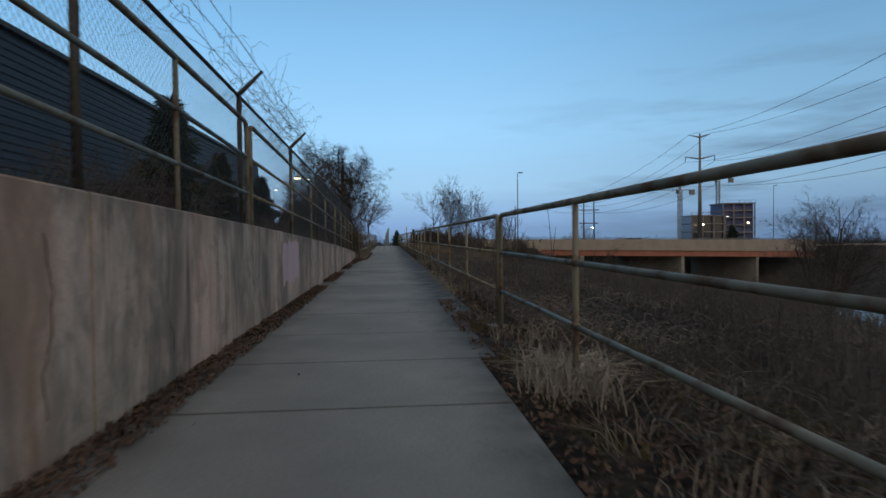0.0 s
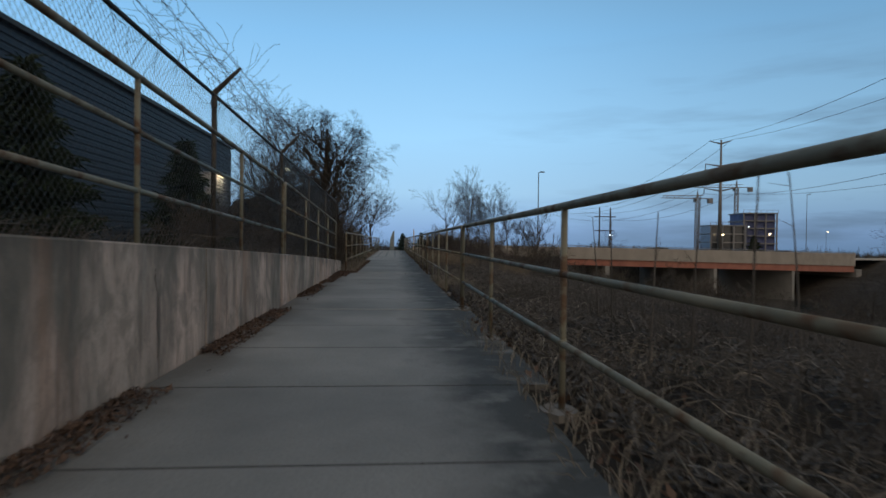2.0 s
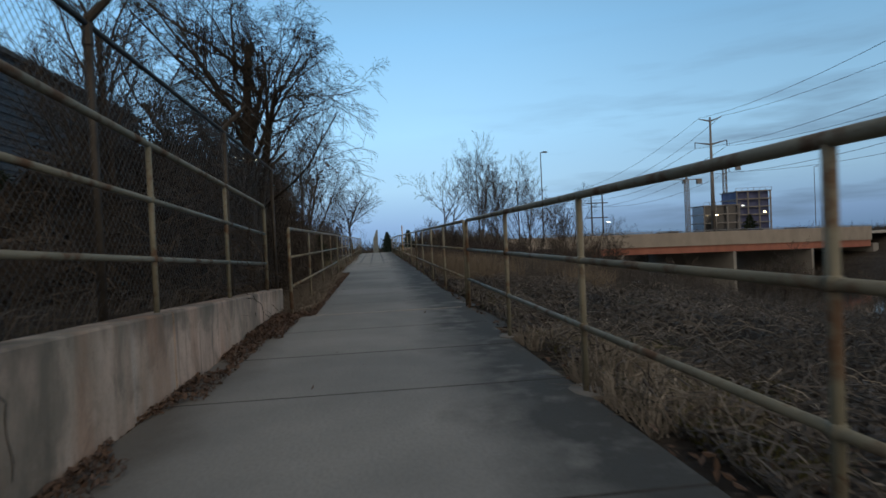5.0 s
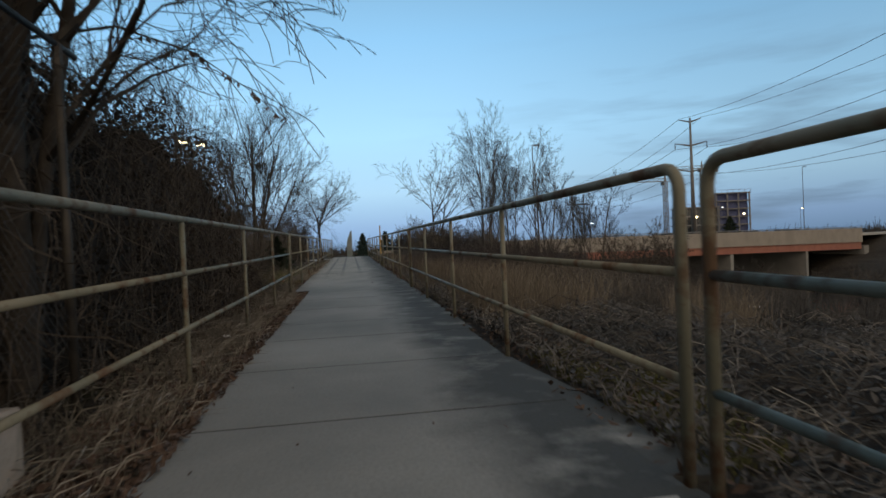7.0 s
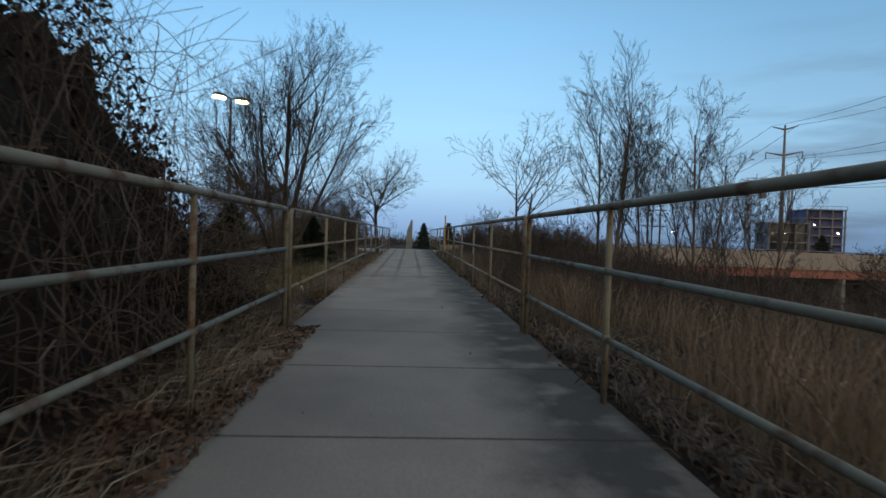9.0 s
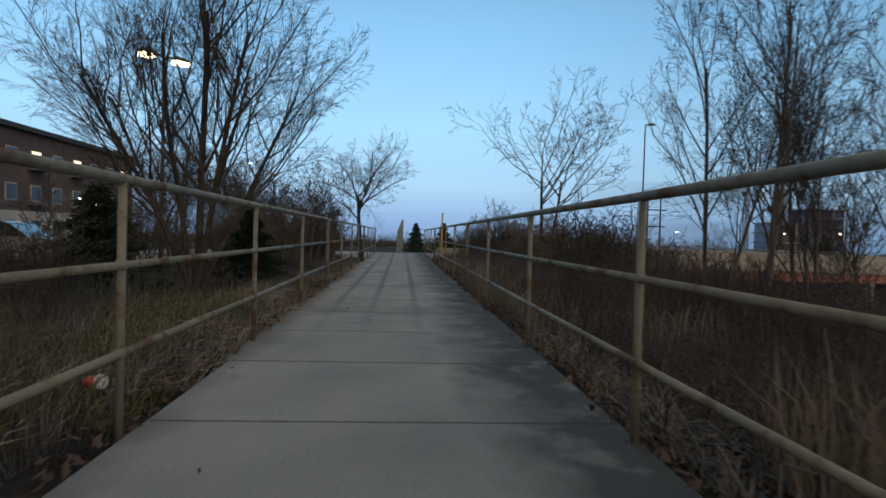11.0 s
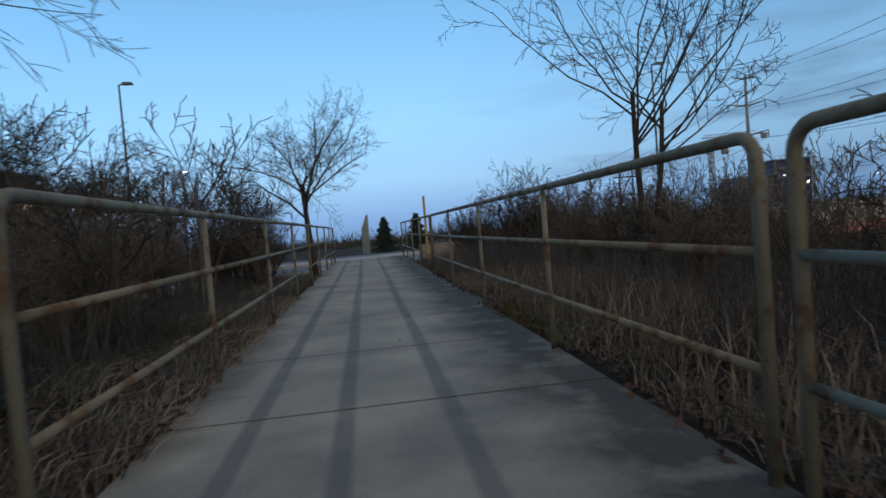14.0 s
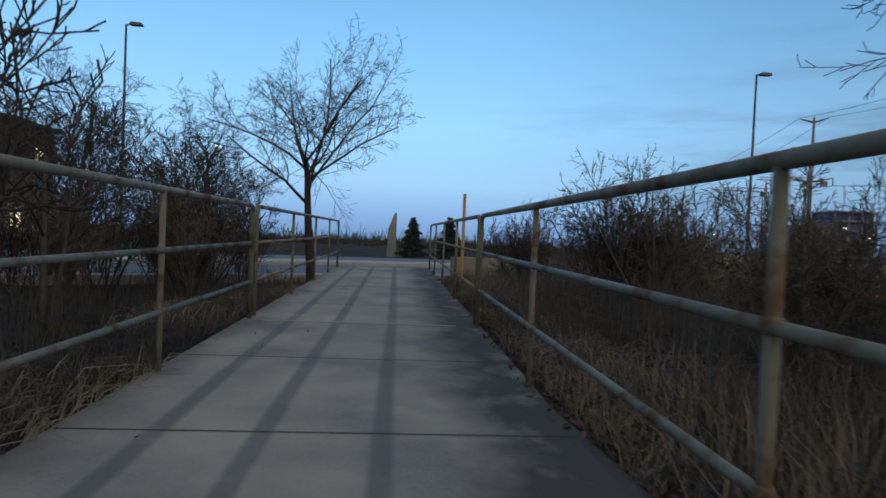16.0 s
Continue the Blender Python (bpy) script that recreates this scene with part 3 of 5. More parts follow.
def apron(y0, y1, reach):
    mb = MB()
    ring = [(1.52, y0), (1.55 + reach, y0 + 0.05), (1.55 + reach * 0.85, y0 + 0.5), (1.55 + reach * 0.5, y0 + (y1 - y0) * 0.6), (1.56, y1), (1.52, y1)]
    n = len(ring)
    mb.v = [(x, y, -0.3) for x, y in ring] + [(x, y, -0.004 - 0.10 * max(0.0, x - 1.55)) for x, y in ring]
    for k in range(n):
        q = (k + 1) % n
        mb.f.append((k, q, n + q, n + k))
    mb.f.append(tuple(n + k for k in range(n)))
    tagged(part("concrete_apron", mb, M["trail"], fix=True), "worn concrete apron beside the railing posts", "pavement", kind="structure")


for y0, y1, reach in ((27.9, 30.4, 0.42), (30.5, 33.6, 0.34), (18.6, 20.2, 0.25), (62.6, 65.0, 0.22)):
    apron(y0, y1, reach)


# ---- chain-link fence behind the wall railing ----
def fence_top(y):
    return 3.42 - 0.0195 * y


def chain_fence():
    fx, y0, y1 = -2.06, -6.0, 33.0
    ob = thing("chain_link_fence", "chain-link fence topped with arms of barbed wire", "fence", at=pose(fx, 0, 0))
    posts = [-2.2, 2.4, 7.0, 11.6, 16.2, 20.9, 24.9, 28.9, 32.7]
    for y in posts:
        mb = MB()
        mb.tube([(0, y, ground_z(fx, y) - 0.2), (0, y, fence_top(y) + 0.02)], 0.036, 8)
        p = part("post", mb, M["darkpost"], ob, smooth=True)
        mb = MB()
        mb.tube([(0, y, fence_top(y) - 0.16), (0, y, fence_top(y) + 0.03), (0.34, y, fence_top(y) + 0.37)], [0.045, 0.04, 0.022], 8)
        part("barb_arm", mb, M["darkpost"], ob)
    mb = MB()
    mb.tube([(0, y0, fence_top(y0)), (0, y1, fence_top(y1))], 0.024, 8)
    part("top_tube", mb, M["darkpost"], ob, smooth=True)
    # the mesh: two families of slanting wires, each run a shallow zigzag
    mb = MB()
    step = 0.085
    n = int((y1 - y0) / step)
    for i in range(-28, n):
        for sgn in (1, -1):
            ya = y0 + i * step
            za, zb = wall_top(ya) + 0.02, fence_top(ya) - 0.02
            hgt = zb - za
            yb = ya + hgt * 0.98
            a, b = (ya, yb) if sgn > 0 else (yb, ya)
            pts = []
            for k in range(2):
                t = k
                y = a + (b - a) * t
                z = za + hgt * t
                pts.append((0.006 * sgn, y, z))
            if pts[0][1] < y0 or pts[1][1] < y0 or max(pts[0][1], pts[1][1]) > y1:
                continue
            mb.tube(pts, 0.0021, 3, caps=False)
    tagged(part("wire_mesh", mb, M["fencewire"], ob), kind="stuff")
    rnd = random.Random(12)
    for k in range(3):
        off = 0.10 + 0.11 * k
        pts = []
        y = y0
        while y < y1:
            pts.append((off + rnd.uniform(-0.01, 0.01), y, fence_top(y) + 0.05 + off + rnd.uniform(-0.02, 0.015)))
            y += 0.65
        mb = MB()
        mb.tube(pts, 0.004, 3)
        part("barbed_wire", mb, M["darkpost"], ob)
        mb = MB()
        y = y0
        while y < y1 - 0.2:
            z = fence_top(y) + 0.05 + off
            for q in range(2):
                d = Vector((rnd.uniform(-1, 1), rnd.uniform(-0.4, 0.4), rnd.uniform(-1, 1))).normalized() * 0.022
                c = Vector((off, y, z))
                mb.tube([c - d, c + d], 0.0018, 3, caps=False)
            y += 0.13
        tagged(part("barbing", mb, M["darkpost"], ob), kind="stuff")
    return ob


chain_fence()


# ---- vegetation ----
def turned(d, angle, rnd):
    a = d.orthogonal().normalized()
    a = Matrix.Rotation(rnd.uniform(0, 2 * math.pi), 3, d) @ a
    return (Matrix.Rotation(angle, 3, a) @ d).normalized()


def limb(mbs, rnd, p, d, L, r, lev, P):
    n = (6, 5, 4, 3, 3, 3)[lev]
    pts, rad = [p.copy()], [r]
    dirs = [d.copy()]
    tip = 0.5 if lev == 0 else (0.35 if lev < P["levels"] else 0.4)
    for i in range(n):
        w = P["wander"] * (0.28 if lev == 0 else 1.0)
        d = (d + Vector((rnd.gauss(0, w), rnd.gauss(0, w), rnd.gauss(0, w))) + Vector((0, 0, P["up"][lev]))).normalized()
        p = p + d * (L / n)
        pts.append(p.copy())
        dirs.append(d.copy())
        rad.append(max(P["thin"], r * (1 - (1 - tip) * (i + 1) / n)))
    mbs[0 if lev == 0 else 1].tube(pts, rad, (8, 6, 5, 3, 3, 3)[lev], caps=False)
    if lev >= P["levels"]:
        return
    k = P["kids"][lev]
    for j in range(k):
        t = P["start"][lev] + (1 - P["start"][lev]) * (j + rnd.random()) / k
        i = min(int(t * n), n - 1)
        q = pts[i].lerp(pts[i + 1], t * n - i)
        rr = rad[i] * (0.44 if lev else 0.46)
        ll = L * P["ratio"][lev] * rnd.uniform(0.7, 1.15) * (1.15 - 0.5 * t)
        limb(mbs, rnd, q, turned(dirs[i], radians(rnd.uniform(*P["angle"])), rnd), ll, max(rr, P["thin"]), lev + 1, P)


def params(levels=4, kids=(7, 6, 5, 4), angle=(28, 55), wander=0.12, up=(0.02, 0.08, 0.06, 0.03, 0), ratio=(0.75, 0.6, 0.55, 0.5), start=(0.3, 0.2, 0.15, 0.1), thin=0.004):
    return dict(levels=levels, kids=kids, angle=angle, wander=wander, up=up, ratio=ratio, start=start, thin=thin)


def tree(name, label, category, x, y, seed, stems, P, bark, twig, group=""):
    """stems: (lean x, lean y, length, radius) of each stem from the base."""
    rnd = random.Random(seed)
    ob = thing(name, label, category, group, at=pose(x, y, ground_z(x, y) - 0.05))
    crown = MB()
    for lx, ly, L, r in stems:
        tr = MB()
        limb((tr, crown), rnd, Vector((lx * 0.15, ly * 0.15, 0)), Vector((lx, ly, 1)).normalized(), L, r, 0, P)
        part("trunk", tr, bark, ob, smooth=True)
    tagged(part("crown", crown, twig, ob, "bare leafless twigs"), kind="stuff")
    return ob


VASE = params(thin=0.003, kids=(11, 7, 6, 5), angle=(22, 48), up=(0.0, 0.10, 0.07, 0.05, 0), ratio=(0.62, 0.55, 0.5, 0.5), start=(0.30, 0.25, 0.2, 0.1))
SPREAD = params(kids=(11, 7, 6, 4), angle=(32, 66), up=(0.02, 0.05, 0.03, 0.02, 0), ratio=(0.66, 0.55, 0.5, 0.5), start=(0.34, 0.2, 0.15, 0.1), wander=0.14)
WEEP = params(kids=(10, 7, 8, 6), angle=(25, 58), up=(0.0, 0.10, 0.0, -0.16, -0.30), ratio=(0.62, 0.55, 0.55, 0.66), start=(0.36, 0.2, 0.15, 0.1), wander=0.18, thin=0.003)
OPEN = params(levels=4, kids=(9, 5, 4, 3), angle=(28, 62), up=(0.0, 0.10, 0.09, 0.07, 0), ratio=(1.25, 0.52, 0.5, 0.45), start=(0.66, 0.3, 0.25, 0.2), wander=0.12, thin=0.006)
ROUND = params(kids=(11, 9, 7, 4), angle=(22, 74), up=(0.03, 0.04, 0.02, 0.0, 0), ratio=(1.22, 0.52, 0.5, 0.5), start=(0.62, 0.25, 0.15, 0.1), wander=0.13, thin=0.005)
SLIM = params(levels=4, kids=(11, 7, 5, 4), angle=(22, 46), up=(0.0, 0.12, 0.09, 0.05, 0), ratio=(0.55, 0.5, 0.5, 0.5), start=(0.26, 0.2, 0.15, 0.1), wander=0.10, thin=0.003)
SHRUB = params(levels=3, kids=(7, 5, 4), angle=(22, 55), up=(0.02, 0.05, 0.04, 0.0), ratio=(0.5, 0.5, 0.5), start=(0.25, 0.15, 0.1), wander=0.16)

tree("willow_tree", "dark weeping tree growing through a fence", "tree", -2.6, 33.0, 11,
     [(0.10, -0.04, 5.6, 0.15), (-0.12, 0.15, 5.0, 0.10), (0.10, 0.15, 4.8, 0.08), (-0.22, -0.2, 4.6, 0.08)], WEEP, M["bark"], M["dark_twig"])
tree("bare_tree", "leaning bare tree tangled with vines beside a fence", "tree", -3.9, 29.5, 15, [(0.14, -0.25, 3.9, 0.07), (-0.05, -0.1, 3.5, 0.06), (-0.3, 0.2, 3.4, 0.06)], SLIM, M["bark"], M["twig"])
tree("bare_tree", "broad many-stemmed bare tree above a brushy bank", "tree", -4.3, 56.2, 21,
     [(0.0, 0.0, 6.2, 0.095), (-0.2, 0.05, 5.9, 0.07), (0.18, -0.1, 5.7, 0.07), (-0.34, -0.2, 5.0, 0.07), (0.36, 0.15, 4.9, 0.065), (0.1, 0.3, 5.2, 0.065), (-0.5, 0.1, 4.6, 0.055)], VASE, M["bark"], M["twig"])
tree("bare_tree", "rounded bare tree at the end of a path", "tree", -2.35, 80.2, 34, [(0.0, 0.0, 4.2, 0.16)], ROUND, M["bark"], M["twig"])
tree("bare_tree", "open-branched twin-trunk bare tree", "tree", 5.31, 64.6, 41, [(-0.03, 0.0, 3.9, 0.082), (0.16, 0.06, 3.9, 0.078)], OPEN, M["bark"], M["twig"])
SLIMS = [(6.1, 54.0, 51, 5.2, 0.05), (5.6, 51.6, 52, 5.2, 0.045), (6.9, 52.5, 57, 4.6, 0.04), (7.6, 50.9, 53, 4.9, 0.045), (9.6, 56.0, 55, 4.2, 0.045), (11.0, 53.0, 56, 3.8, 0.04), (12.5, 58.0, 58, 3.8, 0.04)]
for x, y, sd, L, r in SLIMS:
    tree("sapling_tree", "slender bare tree in brown brush", "tree", x, y, sd, [(random.Random(sd).uniform(-0.12, 0.12), 0.05, L, r), (random.Random(sd + 1).uniform(-0.3, 0.3), -0.1, L * 0.85, r * 0.75)], SLIM, M["bark_grey"], M["twig"], "slender trees on the bank")
SUMAC = params(levels=3, kids=(6, 4, 4), angle=(28, 60), up=(0.0, 0.12, 0.10, 0.05), ratio=(0.95, 0.5, 0.5), start=(0.5, 0.3, 0.2), wander=0.14, thin=0.008)
for x, y, sd, L in ((-3.2, 65.3, 161, 2.5), (-4.3, 68.8, 162, 2.4), (-3.6, 71.6, 163, 2.3), (-5.2, 63.4, 164, 2.5), (-4.4, 74.2, 165, 2.5), (-5.8, 67.0, 166, 2.7), (-3.4, 61.2, 167, 1.7)):
    tree("sumac_tree", "small bare sumac with blunt upturned branches", "tree", x, y, sd, [(random.Random(sd).uniform(-0.2, 0.2), 0.1, L, 0.05), (0.35, -0.2, L * 0.8, 0.035)], SUMAC, M["bark_grey"], M["twig"], "sumacs behind the railing")
# trees near the road and on the far side
for x, y, sd, L in ((-8.5, 66, 62, 4.4), (-6.8, 74, 63, 4.4), (-10, 71, 64, 4.6), (-4.8, 77, 65, 3.8), (-9.4, 79, 66, 4.6), (-12, 76, 67, 5.0)):
    tree("small_tree", "dense twiggy bare small tree behind a railing", "tree", x, y, sd, [(0.1, 0, L, 0.06), (-0.25, 0.1, L * 0.9, 0.05), (0.3, -0.15, L * 0.8, 0.04)], SPREAD, M["bark"], M["twig"], "twiggy trees by the road")
for x, y, sd in ((38, 112, 71), (44, 60, 72), (52, 66, 73), (33, 40, 74), (35, 42.5, 75), (38, 46, 78), (118, 120, 76), (128, 128, 77)):
    tree("bare_tree", "bare tree on a river bank", "tree", x, y, sd, [(0.1, 0, 7.4, 0.12), (-0.25, 0.1, 6.6, 0.1), (0.3, -0.15, 6.4, 0.09)], SPREAD, M["bark"], M["twig"], "river bank trees")


def shrubs():
    kinds = []
    for k, (mt, sd) in enumerate((("twig", 81), ("twig_tan", 82), ("vine", 83))):
        rnd = random.Random(sd)
        st = [(rnd.uniform(-0.55, 0.55), rnd.uniform(-0.55, 0.55), rnd.uniform(1.3, 2.1), 0.016) for _ in range(9)]
        kinds.append((sd, st, M[mt]))
    rnd = random.Random(85)
    spots = []
    for _ in range(26):
        spots.append((rnd.uniform(-9.5, -3.4), rnd.uniform(58, 81), rnd.choice((0, 1, 1)), rnd.uniform(0.8, 1.35)))
    for _ in range(20):
        spots.append((rnd.uniform(4.4, 9.5), rnd.uniform(57, 82), rnd.choice((0, 0, 1, 1)), rnd.uniform(0.7, 1.15)))
    for _ in range(16):
        spots.append((rnd.uniform(8, 22), rnd.uniform(70, 90), rnd.choice((0, 1)), rnd.uniform(0.9, 1.4)))
    for _ in range(12):
        spots.append((rnd.uniform(7, 18), rnd.uniform(38, 66), rnd.choice((0, 1, 2)), rnd.uniform(0.7, 1.2)))
    for _ in range(24):
        spots.append((rnd.uniform(4.2, 10.5), rnd.uniform(63, 81), rnd.choice((0, 0, 1)), rnd.uniform(0.95, 1.45)))
    for _ in range(12):
        spots.append((rnd.uniform(-6.5, -3.2), rnd.uniform(69, 80), rnd.choice((0, 0, 1)), rnd.uniform(1.0, 1.4)))
    for _ in range(5):
        spots.append((rnd.uniform(-7.0, -4.2), rnd.uniform(50, 57), rnd.choice((0, 2)), rnd.uniform(0.6, 1.0)))
    for _ in range(20):
        spots.append((rnd.uniform(24, 36), rnd.uniform(20, 66), rnd.choice((0, 2)), rnd.uniform(1.0, 1.7)))
    for _ in range(16):
        spots.append((rnd.uniform(-9, -3.0), rnd.uniform(2, 26), 2, rnd.uniform(0.5, 0.9)))
    made = {}
    for x, y, k, sc in spots:
        m = pose(x, y, ground_z(x, y) - 0.05, 0, 0, rnd.uniform(0, 360))
        if k not in made:
            sd, st, mt = kinds[k]
            made[k] = tree("shrub", "leafless tangled shrub in winter brush", "shrub", x, y, sd, st, SHRUB, mt, mt, "leafless shrubs")
            ob = made[k]
        else:
            ob = copy_thing(made[k], m)
        ob.matrix_basis = m @ Matrix.Scale(sc, 4)


shrubs()


def scatter(name, label, category, material, n, place, make, seed):
    rnd = random.Random(seed)
    mb = MB()
    for _ in range(n):
        p = place(rnd)
        if p is None:
            continue
        make(mb, rnd, *p)
    tagged(part(name, mb, material), label, category, kind="stuff")


def blade(h0, h1, lean, w):
    def make(mb, rnd, x, y):
        h = rnd.uniform(h0, h1)
        a = rnd.uniform(0, 2 * math.pi)
        l = rnd.uniform(0.1, lean) * h
        z = ground_z(x, y) - 0.02
        dx, dy = math.cos(a) * l, math.sin(a) * l
        k = rnd.uniform(0.55, 0.9)
        mb.blade((x, y, z), (x + dx, y + dy, z + h * (1 - 0.35 * min(1.5, l / h))), (x + dx * 0.35, y + dy * 0.35, z + h * k * 0.75), w * rnd.uniform(0.6, 1.3))
    return make


def stalk(h0, h1, r):
    def make(mb, rnd, x, y):
        h = rnd.uniform(h0, h1) * (0.35 + 0.65 * smooth01(1.7, 5.0, abs(x)))
        z = ground_z(x, y) - 0.03
        lx, ly = rnd.gauss(0, 0.16) * h, rnd.gauss(0, 0.16) * h
        top = Vector((x + lx, y + ly, z + h))
        mid = Vector((x + lx * 0.4 + rnd.gauss(0, 0.03), y + ly * 0.4, z + h * 0.55))
        mb.tube([(x, y, z), mid, top], [r, r * 0.8, r * 0.4], 3, caps=False)
        for _ in range(rnd.choice((1, 2, 3))):
            q = mid.lerp(top, rnd.random())
            e = q + Vector((rnd.gauss(0, 0.16), rnd.gauss(0, 0.16), rnd.uniform(0.0, 0.22))) * (h * 0.8)
            mb.tube([q, e], [r * 0.6, r * 0.3], 3, caps=False)
    return make


def leaf(s0, s1, lift=0.05):
    def make(mb, rnd, x, y):
        s = rnd.uniform(s0, s1)
        m = Euler((rnd.gauss(0, 0.5), rnd.gauss(0, 0.5), rnd.uniform(0, 6.3))).to_matrix()
        base = max(ground_z(x, y), 0.0 if y < 80.5 and trail_edges(y)[0] < x < trail_edges(y)[1] else -99)
        c = Vector((x, y, base + rnd.uniform(0.008, lift)))
        cup = rnd.uniform(-0.25, 0.35) * s
        b = len(mb.v)
        for px, py, pz in ((-s, 0, 0), (-0.2 * s, -0.45 * s, cup), (s, 0, 0.15 * s), (-0.1 * s, 0.45 * s, cup)):
            mb.v.append(tuple(c + m @ Vector((px, py, pz))))
        mb.f += [(b, b + 1, b + 2), (b, b + 2, b + 3)]
    return make


def clumpy(x0, x1, y0, y1, scale, cut, bias=1.0):
    """Places with clumps: dense near x0."""
    def place(rnd):
        for _ in range(12):
            x = x0 + (x1 - x0) * rnd.random() ** bias
            y = rnd.uniform(y0, y1)
            if noise.noise(Vector((x * scale, y * scale, x1 * 3.1))) > cut:
                return x, y
        return None
    return place


scatter("dry_grass", "matted pale straw along the left path edge", "grass", M["straw"], 9000, clumpy(-1.50, -3.4, 31, 81, 0.7, -0.12, 1.6), blade(0.12, 0.40, 1.6, 0.006), 101)
scatter("dry_grass", "pale dry grass under the railing", "grass", M["straw"], 8000, clumpy(1.72, 3.3, 37.5, 81, 0.5, -0.05, 1.2), blade(0.08, 0.32, 1.4, 0.005), 102)
scatter("dead_weeds", "brown dead weeds on the bank beside the path", "grass", M["stalk"], 8000, clumpy(1.9, 15, 0, 25, 0.5, 0.0, 1.2), stalk(0.25, 0.85, 0.005), 103)
scatter("dead_weeds", "pale brown dead weeds below the railing", "grass", M["stalk"], 5500, clumpy(2.6, 12, 38, 50, 0.35, -0.2, 1.2), stalk(0.3, 0.95, 0.005), 119)
scatter("dry_grass", "patch of dry grass at the slab edge", "grass", M["straw"], 1500, clumpy(1.6, 2.6, 23.5, 27.8, 0.9, -0.1, 1.3), blade(0.1, 0.4, 1.5, 0.005), 120)
scatter("dead_weeds", "tall dead weeds over the wide slope", "grass", M["stalk"], 14000, clumpy(9, 36, -6, 80, 0.2, -0.2), stalk(0.3, 0.85, 0.007), 104)
scatter("russet_brush", "russet brown thicket below the railing", "brush", M["russet"], 8500, clumpy(2.2, 11, 43, 58, 0.4, -0.2, 1.3), stalk(0.5, 1.35, 0.006), 105)
scatter("dead_weeds", "grey-brown dead weeds below the railing", "grass", M["stalk"], 8500, clumpy(2.2, 10, 57, 82, 0.4, -0.1, 1.4), stalk(0.4, 1.15, 0.005), 121)
scatter("dead_weeds", "brown weeds behind the path railing", "grass", M["stalk"], 8000, clumpy(-1.7, -6, 44, 81, 0.5, -0.1, 1.5), stalk(0.25, 0.8, 0.005), 106)
scatter("leaf_litter", "brown fallen leaves against the wall foot", "leaves", M["leaf"], 15000, clumpy(-1.715, -1.40, -4, 31, 0.5, -0.25, 2.4), leaf(0.016, 0.038), 107)
scatter("leaf_litter", "thick drift of brown leaves in the wall corner", "leaves", M["leaf"], 2600, clumpy(-1.715, -1.25, 28.0, 31.2, 0.8, -0.6, 1.5), leaf(0.018, 0.045, 0.08), 123)
scatter("leaf_litter", "scattered single leaves on the slabs", "leaves", M["leaf"], 70, clumpy(-1.4, 1.3, -2, 80, 0.8, -0.5, 2.0), leaf(0.015, 0.03, 0.02), 124)
scatter("dry_grass", "pale matted straw lapping over the slab edge", "grass", M["straw"], 3000, clumpy(-1.18, -1.9, 30.8, 42.5, 0.7, -0.35, 0.9), blade(0.08, 0.34, 1.7, 0.005), 125)
scatter("leaf_litter", "brown leaves mixed with straw at the slab edge", "leaves", M["leaf"], 9500, clumpy(-1.04, -1.9, 30.2, 43, 0.8, -0.5, 1.0), leaf(0.02, 0.05, 0.06), 126)
scatter("leaf_litter", "fallen leaves at the path edge below the railing", "leaves", M["leaf"], 5200, clumpy(1.5, 2.9, -2, 80, 0.9, -0.15, 1.1), leaf(0.025, 0.06, 0.08), 108)
scatter("leaf_litter", "dark rotting leaves covering the slope", "leaves", M["leaf_dark"], 48000, clumpy(1.75, 12, 6, 47, 0.5, -0.4, 1.5), leaf(0.022, 0.055, 0.14), 109)
scatter("leaf_litter", "brown leaves under the weeds below the railing", "leaves", M["leaf"], 9000, clumpy(1.7, 6, 45, 81, 0.5, -0.3, 1.5), leaf(0.022, 0.05, 0.10), 122)
scatter("leaf_litter", "brown leaves among straw at the path edge", "leaves", M["leaf"], 5000, clumpy(-1.45, -4.2, 31, 60, 0.7, -0.1, 1.4), leaf(0.03, 0.065, 0.12), 110)
scatter("green_grass", "patchy green winter grass at the path edge", "grass", M["green"], 5200, clumpy(1.8, 3.4, 21, 34, 0.9, 0.12, 1.2), blade(0.06, 0.2, 1.0, 0.005), 111)
scatter("green_grass", "green winter grass behind the railing", "grass", M["green"], 6500, clumpy(-1.55, -3.6, 44, 72, 0.6, 0.08, 1.2), blade(0.08, 0.26, 1.0, 0.005), 112)
scatter("reeds", "tan standing reeds below the railing", "reeds", M["reed"], 5200, clumpy(2.0, 7.0, 36.5, 46, 0.5, -0.1, 1.1), blade(0.4, 1.05, 0.5, 0.006), 132)
scatter("dry_grass", "pale upright dry grass below the railing", "grass", M["reed"], 3800, clumpy(1.85, 6.0, 50, 81, 0.5, -0.1, 1.2), blade(0.25, 0.8, 0.7, 0.0055), 133)
scatter("green_grass", "green winter grass at the slab edge", "grass", M["green"], 2600, clumpy(1.66, 2.8, 57, 76, 0.8, -0.05, 1.2), blade(0.08, 0.28, 1.0, 0.005), 134)
scatter("green_grass", "tall faded winter grass behind the railing", "grass", M["green"], 4200, clumpy(-2.0, -6.5, 43.5, 53, 0.6, -0.15, 1.1), blade(0.2, 0.6, 0.9, 0.005), 130)
scatter("dry_grass", "tall pale dry grass behind the railing", "grass", M["straw"], 2200, clumpy(-1.9, -6.0, 43.5, 54, 0.6, -0.1, 1.1), blade(0.2, 0.55, 1.0, 0.005), 131)
scatter("leaf_litter", "brown leaves on bare earth beside the path", "leaves", M["leaf"], 6000, clumpy(0.98, 3.2, -2, 9, 0.9, -0.3, 1.2), leaf(0.018, 0.04, 0.06), 116)
